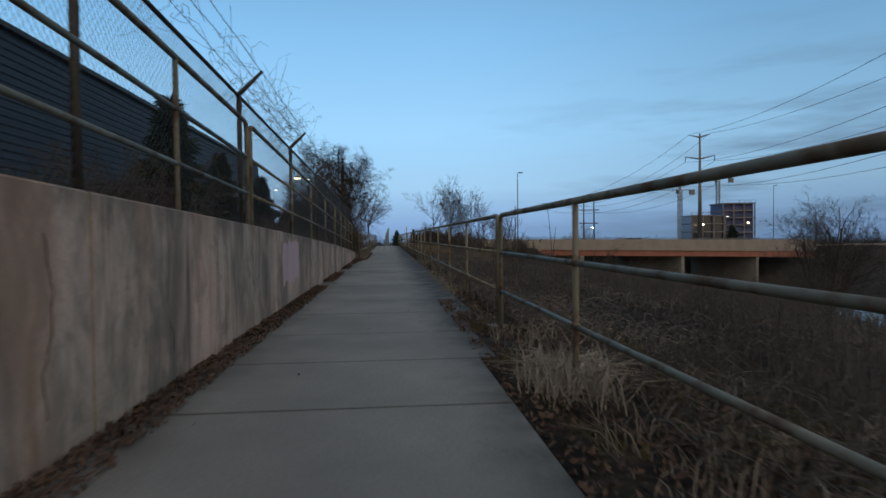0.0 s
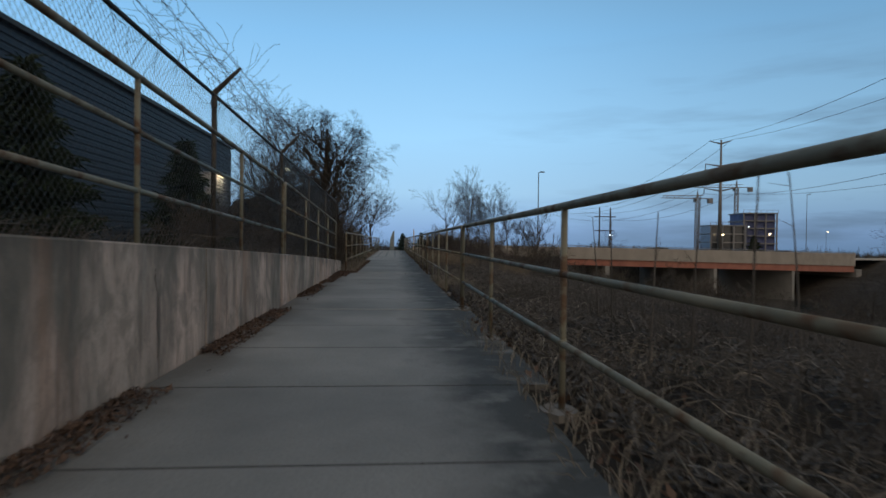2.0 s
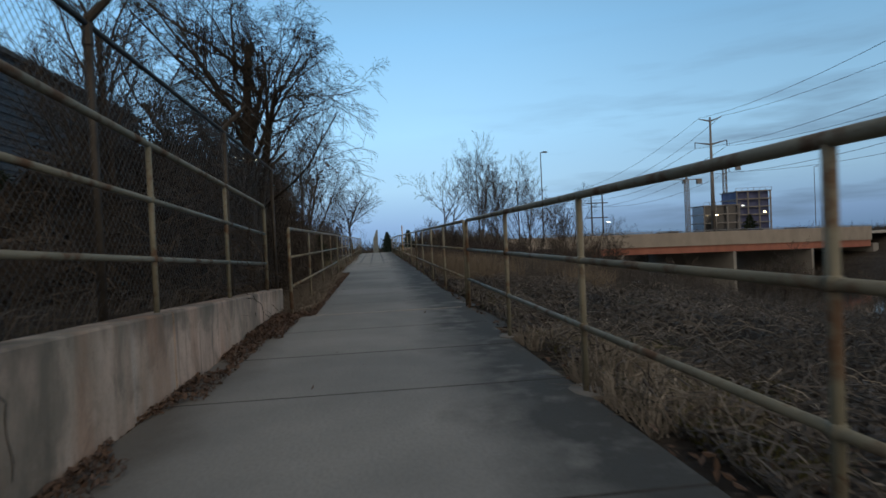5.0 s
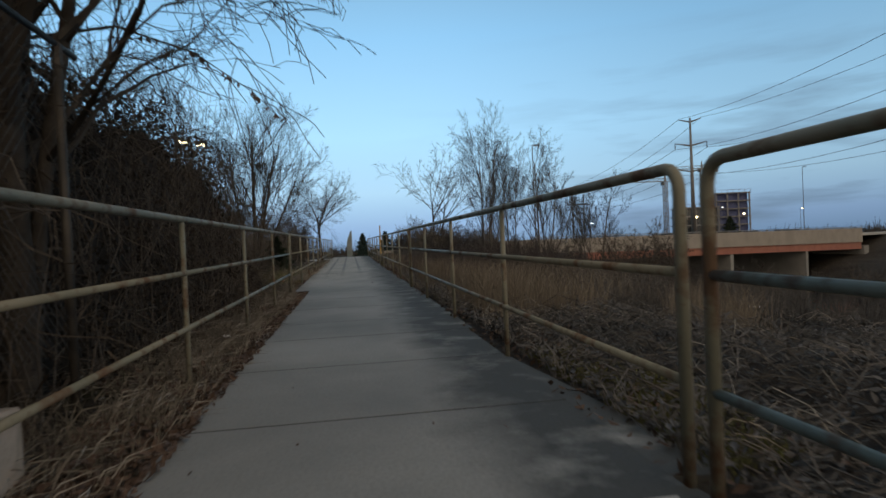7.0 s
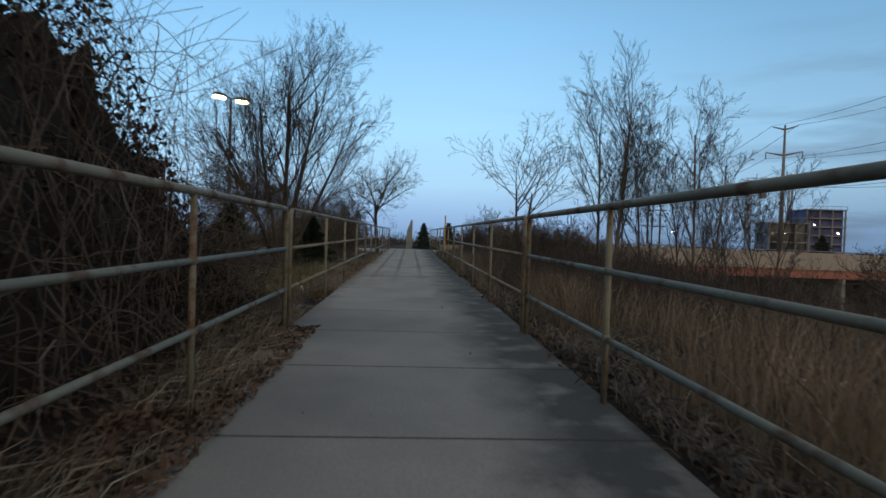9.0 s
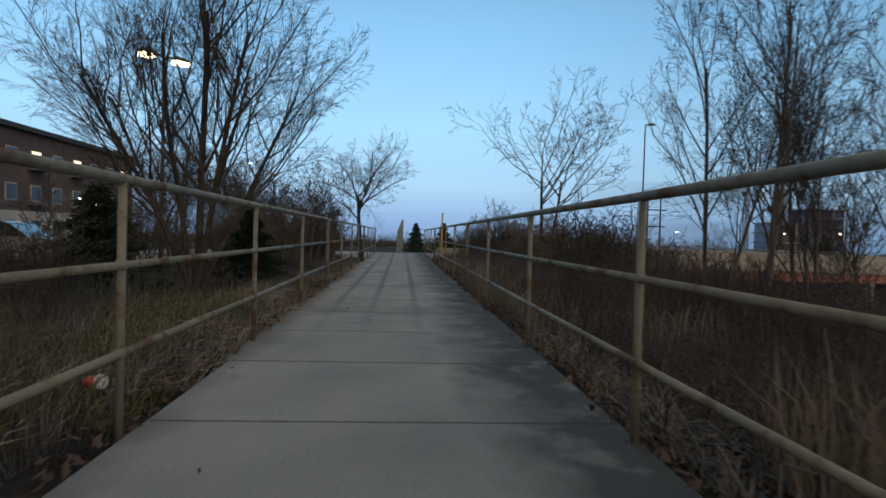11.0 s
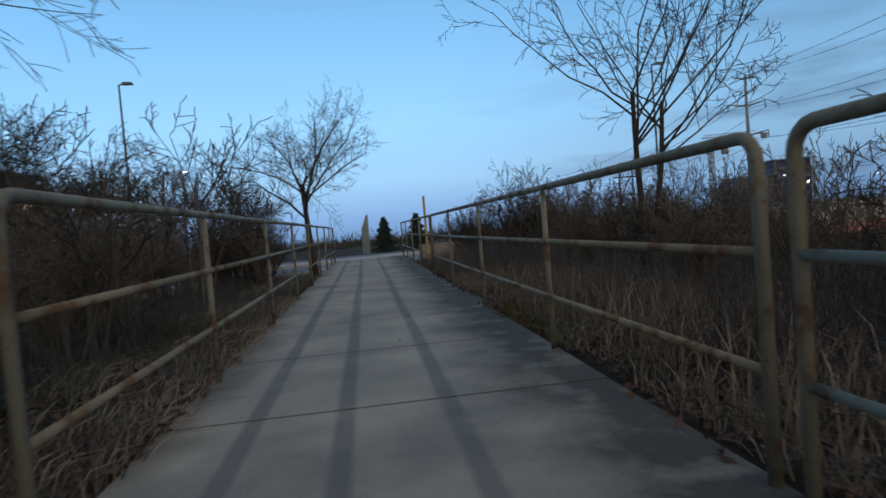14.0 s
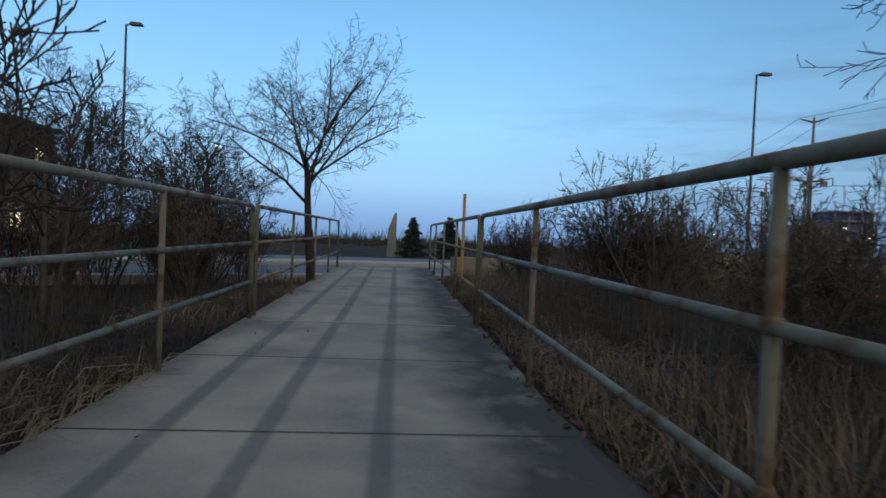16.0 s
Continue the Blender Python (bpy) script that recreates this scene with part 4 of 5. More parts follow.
scatter("green_grass", "sparse winter grass on bare earth by the path", "grass", M["green"], 2600, clumpy(1.2, 3.2, -2, 8, 0.9, 0.0, 1.0), blade(0.05, 0.2, 1.0, 0.004), 117)
scatter("dry_grass", "matted dry grass below the railing", "grass", M["straw"], 2600, clumpy(1.3, 3.4, 0, 19, 0.8, 0.0, 1.0), blade(0.08, 0.35, 1.5, 0.005), 118)
scatter("grass_tuft", "pale bleached ornamental grass clump", "grass", M["bleached"], 520, lambda r: (1.52 + r.gauss(0, 0.17), 2.75 + r.gauss(0, 0.22)), blade(0.22, 0.5, 1.6, 0.006), 113)
scatter("weed_tuft", "dry weed tuft at the foot of the wall", "grass", M["vine"], 160, lambda r: (-1.68 + r.random() * 0.12, 2.75 + r.gauss(0, 0.12)), stalk(0.15, 0.45, 0.003), 114)
scatter("vine_litter", "dead stems and straw on the ground behind the wall", "grass", M["stalk"], 7000, clumpy(-2.1, -7, -2, 32, 0.5, -0.3, 1.3), blade(0.15, 0.5, 1.6, 0.006), 115)


def fallen_stem(l0, l1, r):
    """Dead stems that lie across the ground in low arches."""
    def make(mb, rnd, x, y):
        L, a = rnd.uniform(l0, l1), rnd.uniform(0, 2 * math.pi)
        h = L * rnd.uniform(0.08, 0.40)
        pts = []
        for k in range(5):
            t = k / 4
            px, py = x + math.cos(a) * L * t + rnd.gauss(0, 0.02), y + math.sin(a) * L * t + rnd.gauss(0, 0.02)
            if px < 1.75:
                px = 1.75
            pts.append((px, py, ground_z(px, py) + 0.03 + h * math.sin(math.pi * min(1, t * 1.1))))
            a += rnd.gauss(0, 0.22)
        mb.tube(pts, [r, r, r * 0.9, r * 0.7, r * 0.4], 3, caps=False)
    return make


scatter("fallen_stems", "pale dead stems lying over rotting leaves", "stems", M["straw"], 1500, clumpy(1.85, 11, 4, 46, 0.6, -0.1, 1.5), fallen_stem(0.25, 0.85, 0.0045), 127)
scatter("fallen_stems", "dark tangled dead stems covering the slope", "stems", M["stalk"], 9000, clumpy(1.8, 13, 0, 47, 0.5, -0.25, 1.4), fallen_stem(0.3, 1.0, 0.006), 128)
scatter("fallen_stems", "tangled dead stems below the railing", "stems", M["stalk"], 5000, clumpy(1.8, 8, 46, 80, 0.5, -0.3, 1.4), fallen_stem(0.3, 0.9, 0.005), 129)


def vine_top(x, y):
    """Height of the vine-covered hedge over the ground."""
    h = 3.9 * smooth01(26.0, 32.5, y) * smooth01(47.0, 41.0, y)
    h += 0.5 * noise.noise(Vector((x * 0.6, y * 0.5, 2.0)))
    return max(0.0, h * smooth01(-2.0, -3.0, x) * smooth01(-8.5, -6.0, x) if y > 33 else h * smooth01(-1.95, -2.5, x) * smooth01(-8.5, -6.0, x))


def vine_hedge():
    rnd = random.Random(120)
    ob = thing("vine_hedge", "dense dark tangle of bare vines over a fence", "hedge")
    stems, leaves = MB(), MB()
    for _ in range(5200):
        x = -2.0 - 4.2 * rnd.random() ** 1.6
        y = rnd.uniform(21, 53)
        h = vine_top(x, y)
        if h < 0.3:
            continue
        z = ground_z(x, y)
        p = Vector((x, y, z + h * rnd.uniform(0.2, 1.05)))
        d = Vector((rnd.gauss(0, 0.6), rnd.gauss(0, 1), rnd.gauss(0.1, 0.7))).normalized()
        pts = [p.copy()]
        for k in range(6):
            d = (d + Vector((rnd.gauss(0, 0.3), rnd.gauss(0, 0.35), rnd.gauss(-0.12, 0.3)))).normalized()
            p = p + d * rnd.uniform(0.12, 0.34)
            p.x = min(p.x, -1.62)
            p.z = max(p.z, ground_z(p.x, p.y))
            pts.append(p.copy())
        r = rnd.choice((0.003, 0.004, 0.005, 0.007, 0.011))
        stems.tube(pts, [r * (1 - 0.1 * k) for k in range(7)], 3, caps=False)
    for _ in range(900):
        x = -1.9 - 1.6 * rnd.random()
        y = rnd.uniform(24, 50)
        h = vine_top(x - 0.7, y)
        if h < 0.6:
            continue
        z = ground_z(x, y)
        p = Vector((x - 0.3, y, z))
        pts = [p + Vector((rnd.gauss(0, 0.08) * k, rnd.gauss(0, 0.12) * k, h * k / 5 * rnd.uniform(0.9, 1.1))) for k in range(6)]
        stems.tube(pts, [0.008 - 0.001 * k for k in range(6)], 3, caps=False)
    tagged(part("tangle", stems, M["vine"], ob), kind="stuff")
    mk = leaf(0.03, 0.08)
    for _ in range(135000):
        x = -2.35 - 3.0 * rnd.random()
        y = rnd.uniform(21, 53)
        h = vine_top(x, y)
        if h < 0.3:
            continue
        s = rnd.uniform(0.025, 0.06) if x < -2.8 else rnd.uniform(0.015, 0.038)
        m = Euler((rnd.uniform(0, 6.3), rnd.uniform(0, 6.3), rnd.uniform(0, 6.3))).to_matrix()
        c = Vector((x, y, ground_z(x, y) + h * rnd.random() ** 0.9 * 0.93))
        b = len(leaves.v)
        for px, py in ((-s, 0), (0, -0.5 * s), (s, 0), (0, 0.5 * s)):
            leaves.v.append(tuple(c + m @ Vector((px, py, 0.2 * abs(py)))))
        leaves.f += [(b, b + 1, b + 2), (b, b + 2, b + 3)]
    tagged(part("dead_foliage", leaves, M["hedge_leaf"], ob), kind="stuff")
    # solid dark sheet added inside the hedge, for shaded depth without see-through gaps
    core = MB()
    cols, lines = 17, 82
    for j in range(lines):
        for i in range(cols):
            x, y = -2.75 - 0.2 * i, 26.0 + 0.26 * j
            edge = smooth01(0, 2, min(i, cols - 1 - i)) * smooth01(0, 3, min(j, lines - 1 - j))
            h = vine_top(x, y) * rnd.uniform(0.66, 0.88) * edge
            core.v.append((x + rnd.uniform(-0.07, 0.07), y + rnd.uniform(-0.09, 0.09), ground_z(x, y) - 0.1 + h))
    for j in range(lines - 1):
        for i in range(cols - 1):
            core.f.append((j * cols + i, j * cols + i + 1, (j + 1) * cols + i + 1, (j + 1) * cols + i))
    tagged(part("inner_shade_sheet", core, M["hedge_leaf"], ob), kind="stuff")


vine_hedge()


def wire_vines():
    """Thin vines caught in the barbed wire."""
    rnd = random.Random(131)
    ob = thing("vine_tangle", "thin bare vines caught in barbed wire", "vine")
    mb = MB()
    for _ in range(420):
        y = rnd.choice((rnd.uniform(3, 26), rnd.gauss(9.5, 1.5), rnd.gauss(17.5, 2.0)))
        p = Vector((-2.03 + rnd.uniform(-0.1, 0.3), y, fence_top(y) + rnd.uniform(0.0, 0.45)))
        d = Vector((rnd.gauss(0, 0.4), rnd.gauss(0, 1), rnd.gauss(0.2, 0.7))).normalized()
        pts = [p.copy()]
        for k in range(7):
            d = (d + Vector((rnd.gauss(0, 0.35), rnd.gauss(0, 0.35), rnd.gauss(-0.08, 0.35)))).normalized()
            p = p + d * rnd.uniform(0.06, 0.16)
            pts.append(p.copy())
        mb.tube(pts, 0.0026, 3, caps=False)
    tagged(part("tangle", mb, M["twig"], ob), kind="stuff")


wire_vines()


def conifer(name, label, x, y, h, r, seed, mt, n=3200, group=""):
    rnd = random.Random(seed)
    ob = thing(name, label, "tree", group, at=pose(x, y, ground_z(x, y) - 0.05))
    tr = MB()
    tr.tube([(0, 0, 0), (0.02, 0, h * 0.5), (0, 0, h * 0.97)], [0.03 * h, 0.02 * h, 0.006], 7)
    part("trunk", tr, M["bark"], ob, smooth=True)
    mb = MB()
    for _ in range(n):
        t = rnd.random() ** 0.75
        z = h * (0.06 + 0.92 * (1 - t))
        lay = 0.75 + 0.35 * math.sin(z / h * 40)
        R = r * t * lay
        a = rnd.uniform(0, 2 * math.pi)
        q = rnd.uniform(0.35, 1.0)
        p = Vector((math.cos(a) * R * q, math.sin(a) * R * q, z - 0.10 * R * q))
        L = rnd.uniform(0.05, 0.10) * h
        e = p + Vector((math.cos(a + rnd.gauss(0, 0.5)) * L, math.sin(a + rnd.gauss(0, 0.5)) * L, rnd.gauss(0.0, 0.35) * L))
        mb.blade(p, e, p.lerp(e, 0.5) + Vector((0, 0, 0.02 * h)), 0.010 * h)
    tagged(part("needles", mb, mt, ob), kind="stuff")


for x, y, h, r, sd in ((-4.6, 11.5, 3.2, 1.1, 141), (-5.2, 17.5, 3.0, 1.2, 142), (-5.6, 25.5, 3.4, 1.3, 143), (-7.5, 33.0, 3.2, 1.2, 144), (-5.2, 4.5, 2.8, 1.1, 147), (-3.55, 57.8, 1.9, 1.15, 145), (-5.6, 54.6, 2.3, 1.5, 146)):
    conifer("evergreen_shrub", "dark bushy evergreen beside the path", x, y, h, r, sd, M["conifer"], 5200, "evergreen shrubs")
conifer("evergreen_tree", "broad dark evergreen before a building site", 147, 240, 9.0, 5.6, 153, M["conifer"], 2600)
conifer("spruce_tree", "small dark blue-green spruce across the road", 1.75, 110, 3.7, 1.6, 151, M["bluespruce"], 3000, "roadside spruces")
conifer("spruce_tree", "small dark blue-green spruce across the road", 5.0, 112, 3.9, 1.7, 152, M["bluespruce"], 3000, "roadside spruces")


# ---- warehouse beside the fence ----
def warehouse():
    x1, y0, y1, h = -10.6, -34.0, 49.0, 7.2
    ob = thing("warehouse", "long dark navy metal-clad warehouse behind the fence", "building")
    mb = MB()
    mb.box(((x1 - 0.03 + x1 - 20) / 2, (y0 + y1) / 2, (h - 1.5) / 2), (19.97, y1 - y0, h + 1.5))
    part("wall", mb, M["siding"], ob)
    z = 0.4
    rib = MB()
    rib.prism([(0.0, 0.0), (0.035, 0.02), (0.035, 0.16), (0.0, 0.19)], "y", y0, y1)
    me = rib.mesh("siding_board", fix=True)
    while z < h - 0.3:
        part("siding_board", me, M["siding"], ob, at=pose(x1 - 0.03, 0, z))
        z += 0.24
    cap = MB()
    cap.box((x1 - 10, (y0 + y1) / 2, h + 0.06), (20.3, y1 - y0 + 0.3, 0.16))
    part("roof_edge", cap, M["darkpost"], ob)
    lampm = MB()
    lampm.box((x1 + 0.16, y1 - 2.0, 5.3), (0.30, 0.42, 0.18))
    wl = part("wall_lamp", lampm, M["lampsteel"], ob)
    d = MB()
    d.box((x1 + 0.18, y1 - 2.0, 5.195), (0.24, 0.34, 0.03))
    part("diffuser", d, M["lamp_warm"], wl, "warm glowing lens")
    li = new("wall_lamp_light", bpy.data.lights.new("wall_lamp_light", "AREA"))
    li.data.energy, li.data.size, li.data.color = 110, 0.3, (1.0, 0.78, 0.45)
    li.matrix_world = look((x1 + 0.35, y1 - 2.0, 5.15), (x1 - 0.2, y1 - 2.0, 2.0))


warehouse()


# ---- road, bridge ----
UX, UY = 0.8762, 0.4819   # along the bridge
NX, NY = -0.4819, 0.8762  # across it, away from the path


def on_road(s, w, z):
    return (s * UX + w * NX, 81.0 + s * UY + w * NY, z)


def deck_top(s):
    return 1.15 - 0.0115 * s


def deck_low(s):
    return -0.45 - 0.025 * s


def road_and_bridge():
    S0, S1, W = 29.0, 126.0, 17.0
    road = MB()
    cuts = [-160, -80, -30, -10, 0, 10, 20, 29, 60, 90, 124, 160, 220, 320]
    for a, b in zip(cuts, cuts[1:]):
        za, zb = deck_top(max(a, 0)) - 1.62, deck_top(max(b, 0)) - 1.62
        road.poly([on_road(a, 1.2, za), on_road(b, 1.2, zb), on_road(b, W, zb), on_road(a, W, za)])
        road.poly([on_road(b, 1.2, zb), on_road(a, 1.2, za), on_road(a, 1.2, za - 0.3), on_road(b, 1.2, zb - 0.3)])
    tagged(part("road", road, M["asphalt"]), "dark asphalt road crossing beyond the path", "road", kind="structure")
    for w0, w1, lab in ((0.5, 1.2, "near"), (7.9, 10.0, "median")):
        kb = MB()
        for a, b in zip(cuts, cuts[1:]):
            za, zb = deck_top(max(a, 0)) - 1.48, deck_top(max(b, 0)) - 1.48
            kb.poly([on_road(a, w0, za), on_road(b, w0, zb), on_road(b, w1, zb), on_road(a, w1, za)])
            kb.poly([on_road(b, w0, zb), on_road(a, w0, za), on_road(a, w0, za - 0.4), on_road(b, w0, zb - 0.4)])
        tagged(part("kerb", kb, M["kerb"]), "pale concrete kerb of the road", "kerb", kind="structure")
    ob = thing("road_bridge", "tan concrete road bridge on red steel girders", "bridge")
    def strip(name, mat, w0, w1, top, low, n=8, label=""):
        mb = MB()
        for i in range(n + 1):
            s = S0 + (S1 - S0) * i / n
            for w, z in ((w0, low(s)), (w0, top(s)), (w1, top(s)), (w1, low(s))):
                mb.v.append(on_road(s, w, z))
        for i in range(n):
            for k in range(4):
                q = (k + 1) % 4
                mb.f.append((i * 4 + k, i * 4 + q, i * 4 + 4 + q, i * 4 + 4 + k))
        mb.f += [(3, 2, 1, 0), (n * 4, n * 4 + 1, n * 4 + 2, n * 4 + 3)]
        return part(name, mb, mat, ob, label, fix=True)
    strip("parapet", M["parapet"], 0.0, 0.35, lambda s: deck_top(s) - 0.22, deck_low, label="tan concrete parapet")
    strip("parapet", M["parapet"], W, W + 0.35, lambda s: deck_top(s) - 0.22, deck_low)
    strip("deck", M["pier"], 0.4, W - 0.05, lambda s: deck_top(s) - 1.64, lambda s: deck_low(s) - 0.1)
    for w in (0.25, 4.4, 8.5, 12.6, 16.6):
        strip("girder", M["beam"], w, w + 0.3, lambda s: deck_low(s) - 0.004, lambda s: deck_low(s) - 0.75 - 0.006 * s, label="rust-red steel girder")
    rail = MB()
    rail.tube([on_road(S0 - 6, 0.15, deck_top(S0 - 6)), on_road(S1, 0.15, deck_top(S1))], 0.06, 6)
    part("handrail", rail, M["galv"], ob)
    for i in range(24):
        s = S0 - 5 + i * 4.2
        p = MB()
        p.tube([on_road(s, 0.15, deck_top(s) - 0.3), on_road(s, 0.15, deck_top(s))], 0.05, 6)
        part("rail_post", p, M["galv"], ob)
    for s in (39.2, 68.8, 97.5):
        zt = deck_low(s) - 0.8 - 0.006 * s
        pb = MB()
        pts = [on_road(s - 0.5, 0.3, 0), on_road(s + 0.5, 0.3, 0), on_road(s + 0.5, W, 0), on_road(s - 0.5, W, 0)]
        for z in (zt, -14):
            pb.v += [(p[0], p[1], z) for p in pts]
        for k in range(4):
            q = (k + 1) % 4
            pb.f.append((k, q, 4 + q, 4 + k))
        pb.f += [(0, 1, 2, 3), (7, 6, 5, 4)]
        part("pier", pb, M["pier"], ob, "grey concrete pier wall", fix=True)
    for s, d in ((S0 - 1.5, 3.0), (S1 + 1.5, 3.0)):
        ab = MB()
        pts = [on_road(s - d / 2, -0.2, 0), on_road(s + d / 2, -0.2, 0), on_road(s + d / 2, W + 0.4, 0), on_road(s - d / 2, W + 0.4, 0)]
        for z in (deck_low(s) - 0.8, -12):
            ab.v += [(p[0], p[1], z) for p in pts]
        for k in range(4):
            q = (k + 1) % 4
            ab.f.append((k, q, 4 + q, 4 + k))
        ab.f += [(0, 1, 2, 3), (7, 6, 5, 4)]
        part("abutment", ab, M["pier"], ob, fix=True)
    # guard wall carries on towards the path on the bank
    gw = MB()
    for i in range(7):
        s = 3.0 + 26.0 * i / 6
        for w, z in ((0.0, deck_top(s) - 2.2), (0.0, deck_top(s) - 0.75), (0.3, deck_top(s) - 0.75), (0.3, deck_top(s) - 2.2)):
            gw.v.append(on_road(s, w, z))
    for i in range(6):
        for k in range(4):
            q = (k + 1) % 4
            gw.f.append((i * 4 + k, i * 4 + q, i * 4 + 4 + q, i * 4 + 4 + k))
    gw.f += [(3, 2, 1, 0), (24, 25, 26, 27)]
    tagged(part("guard_wall", gw, M["parapet"], fix=True), "low tan concrete guard wall beside the road", "wall", kind="structure")


road_and_bridge()


def street_lamp(x, y, base, h, reach, lit, label, two=False):
    ob = thing("street_lamp", label, "lamp", "street lamps", at=pose(x, y, base))
    mb = MB()
    mb.tube([(0, 0, 0), (0, 0, 0.5), (0, 0, h)], [0.13, 0.10, 0.06], 8)
    part("pole", mb, M["lampsteel"], ob, smooth=True)
    for k, sg in enumerate((1, -1) if two else (1,)):
        a = MB()
        a.tube([(0, 0, h - 0.05), (sg * reach * 0.6, 0, h + 0.05), (sg * reach, 0, h + 0.05)], 0.045, 6)
        part("arm", a, M["lampsteel"], ob)
        b = MB()
        b.prism([(-0.34, 0.0), (0.34, 0.0), (0.30, 0.14), (-0.25, 0.17)], "y", -0.17, 0.17)
        head = part("lamp_head", b, M["lampsteel"], ob, fix=True, at=pose(sg * (reach + 0.2), 0, h - 0.03))
        if lit:
            l = MB()
            l.box((0, 0, -0.06), (0.62, 0.34, 0.14))
            part("lens", l, M["lamp_warm" if lit == 1 else "lamp_white"], head, "glowing lens")
    return ob


street_lamp(21.5, 94.7, -0.9, 12.45, 0.35, 0, "tall dark unlit street lamp by the bridge")
street_lamp(-15.1, 95.1, -1.2, 13.3, 0.35, 0, "tall dark unlit street lamp by the road")
street_lamp(107.5, 155.0, -3.0, 17.5, 0.5, 0, "tall dark street lamp on the bridge")
street_lamp(-9.75, 68.2, -0.3, 8.45, 0.5, 1, "twin-headed lit car park lamp with warm light", two=True).matrix_basis = pose(-9.75, 68.2, -0.3, 0, 0, 50)
street_lamp(-36.5, 113.0, -1.0, 5.2, 0.3, 2, "lit white lamp in front of brick flats")
street_lamp(-30.0, 160.0, -1.5, 15.5, 0.5, 2, "distant lit white lamp")
street_lamp(60.0, 170.0, -3.0, 6.5, 0.5, 2, "distant lit white lamp beyond the bridge")
street_lamp(150.0, 250.0, -5.0, 14.0, 0.7, 2, "distant lit lamp by a building site")
street_lamp(182.0, 245.0, -5.0, 12.0, 0.7, 1, "distant lit lamp by a building site")


def car(x, y, z, yaw, paint, label, red=False, lights=False):
    ob = thing("car", label, "car", "parked cars", at=pose(x, y, z, 0, 0, yaw))
    mb = MB()
    mb.prism([(-2.3, 0.35), (2.25, 0.35), (2.35, 0.6), (2.25, 0.92), (1.25, 1.02), (-2.2, 1.05), (-2.38, 0.75)], "y", -0.9, 0.9)
    part("body", mb, paint, ob, fix=True)
    mb = MB()
    mb.prism([(-2.1, 1.04), (1.2, 1.02), (0.55, 1.52), (0.2, 1.60), (-1.6, 1.62), (-1.95, 1.5)], "y", -0.78, 0.78)
    part("cabin", mb, M["glass"], ob, "dark windows", fix=True)
    mb = MB()
    mb.prism([(0.5, 1.55), (0.2, 1.63), (-1.65, 1.65), (-1.95, 1.52), (-1.6, 1.60), (0.2, 1.58)], "y", -0.77, 0.77)
    part("roof", mb, paint, ob, fix=True)
    for wx in (-1.45, 1.45):
        for sy in (-0.82, 0.82):
            t = MB()
            t.tube([(wx, sy - 0.11, 0.34), (wx, sy + 0.11, 0.34)], 0.34, 16)
            tyre = part("tyre", t, M["rubber"], ob)
            rm = MB()
            rm.tube([(wx, sy - 0.115, 0.34), (wx, sy + 0.115, 0.34)], 0.21, 12)
            part("rim", rm, M["galv"], tyre)
    for sy in (-0.68, 0.68):
        l = MB()
        l.box((-2.36, sy, 0.86), (0.08, 0.34, 0.2))
        part("tail_light", l, M["lamp_red"] if red else M["beam"], ob, "red tail light")
        l = MB()
        l.box((2.28, sy, 0.74), (0.10, 0.36, 0.16))
        part("headlight", l, M["lamp_white"] if lights else M["glass"], ob)
    return ob


car(-16.5, 64.0, -0.35, 12, M["carblue"], "dark blue parked estate car")
car(-15.4, 67.2, -0.35, 12, M["cargrey"], "silver grey parked saloon car")
car(-17.0, 70.5, -0.35, 12, M["carblue"], "dark blue parked car")
for s, w, red in ((84, 4.0, True), (70, 12.5, False), (104, 5.0, True), (57, 4.5, True), (116, 12.5, True)):
    p = on_road(s, w, deck_top(s) - 1.62)
    car(*p, math.degrees(math.atan2(UY, UX)), M["cargrey" if s % 2 else "carblue"], "car waiting on the bridge with red lights" if red else "car on the bridge", red)


# ---- distance ----
def pylon(x, y, z, h, yaw):
    ob = thing("transmission_pylon", "tall grey steel power pole with three cross-arms", "pylon", at=pose(x, y, z, 0, 0, yaw))
    mb = MB()
    mb.tube([(0, 0, 0), (0, 0, h)], [1.0, 0.35], 10)
    part("mast", mb, M["steel"], ob, smooth=True)
    for zz, r in ((h - 0.4, 4.2), (h - 10.0, 6.0), (h - 20.5, 6.4)):
        for sg in (-1, 1):
            a = MB()
            a.tube([(0, 0, zz - 1.3), (sg * r, 0, zz)], [0.38, 0.16], 6)
            part("cross_arm", a, M["steel"], ob)
            if zz < h - 1:
                b = MB()
                b.tube([(sg * r, 0, zz), (sg * r, 0, zz - 2.6)], [0.18, 0.18], 6)
                part("insulator", b, M["lampsteel"], ob)
    return ob


pylon(138.9, 251.7, -3.5, 49.3, -28)


def cables():
    c, sn = math.cos(radians(-28)), math.sin(radians(-28))
    for zz, r in ((45.7, 4.2), (33.4, 6.0), (22.9, 6.4)):
        for sg in (-1, 1):
            a = Vector((138.9 + sg * r * c, 251.7 + sg * r * sn, zz))
            for far in ((106.0, 40.0, zz + 4.0), (95.0, 330.0, 14.0 + zz * 0.12)):
                b = Vector((far[0] + sg * 8 * c, far[1] + sg * 8 * sn, far[2]))
                mb = MB()
                pts = []
                for i in range(15):
                    t = i / 14
                    p = a.lerp(b, t)
                    p.z -= 4 * 7.0 * t * (1 - t)
                    pts.append(p)
                mb.tube(pts, 0.07, 4)
                tagged(part("power_cable", mb, M["darkpost"]), "thin sagging power cable", "cable", "power cables")


cables()


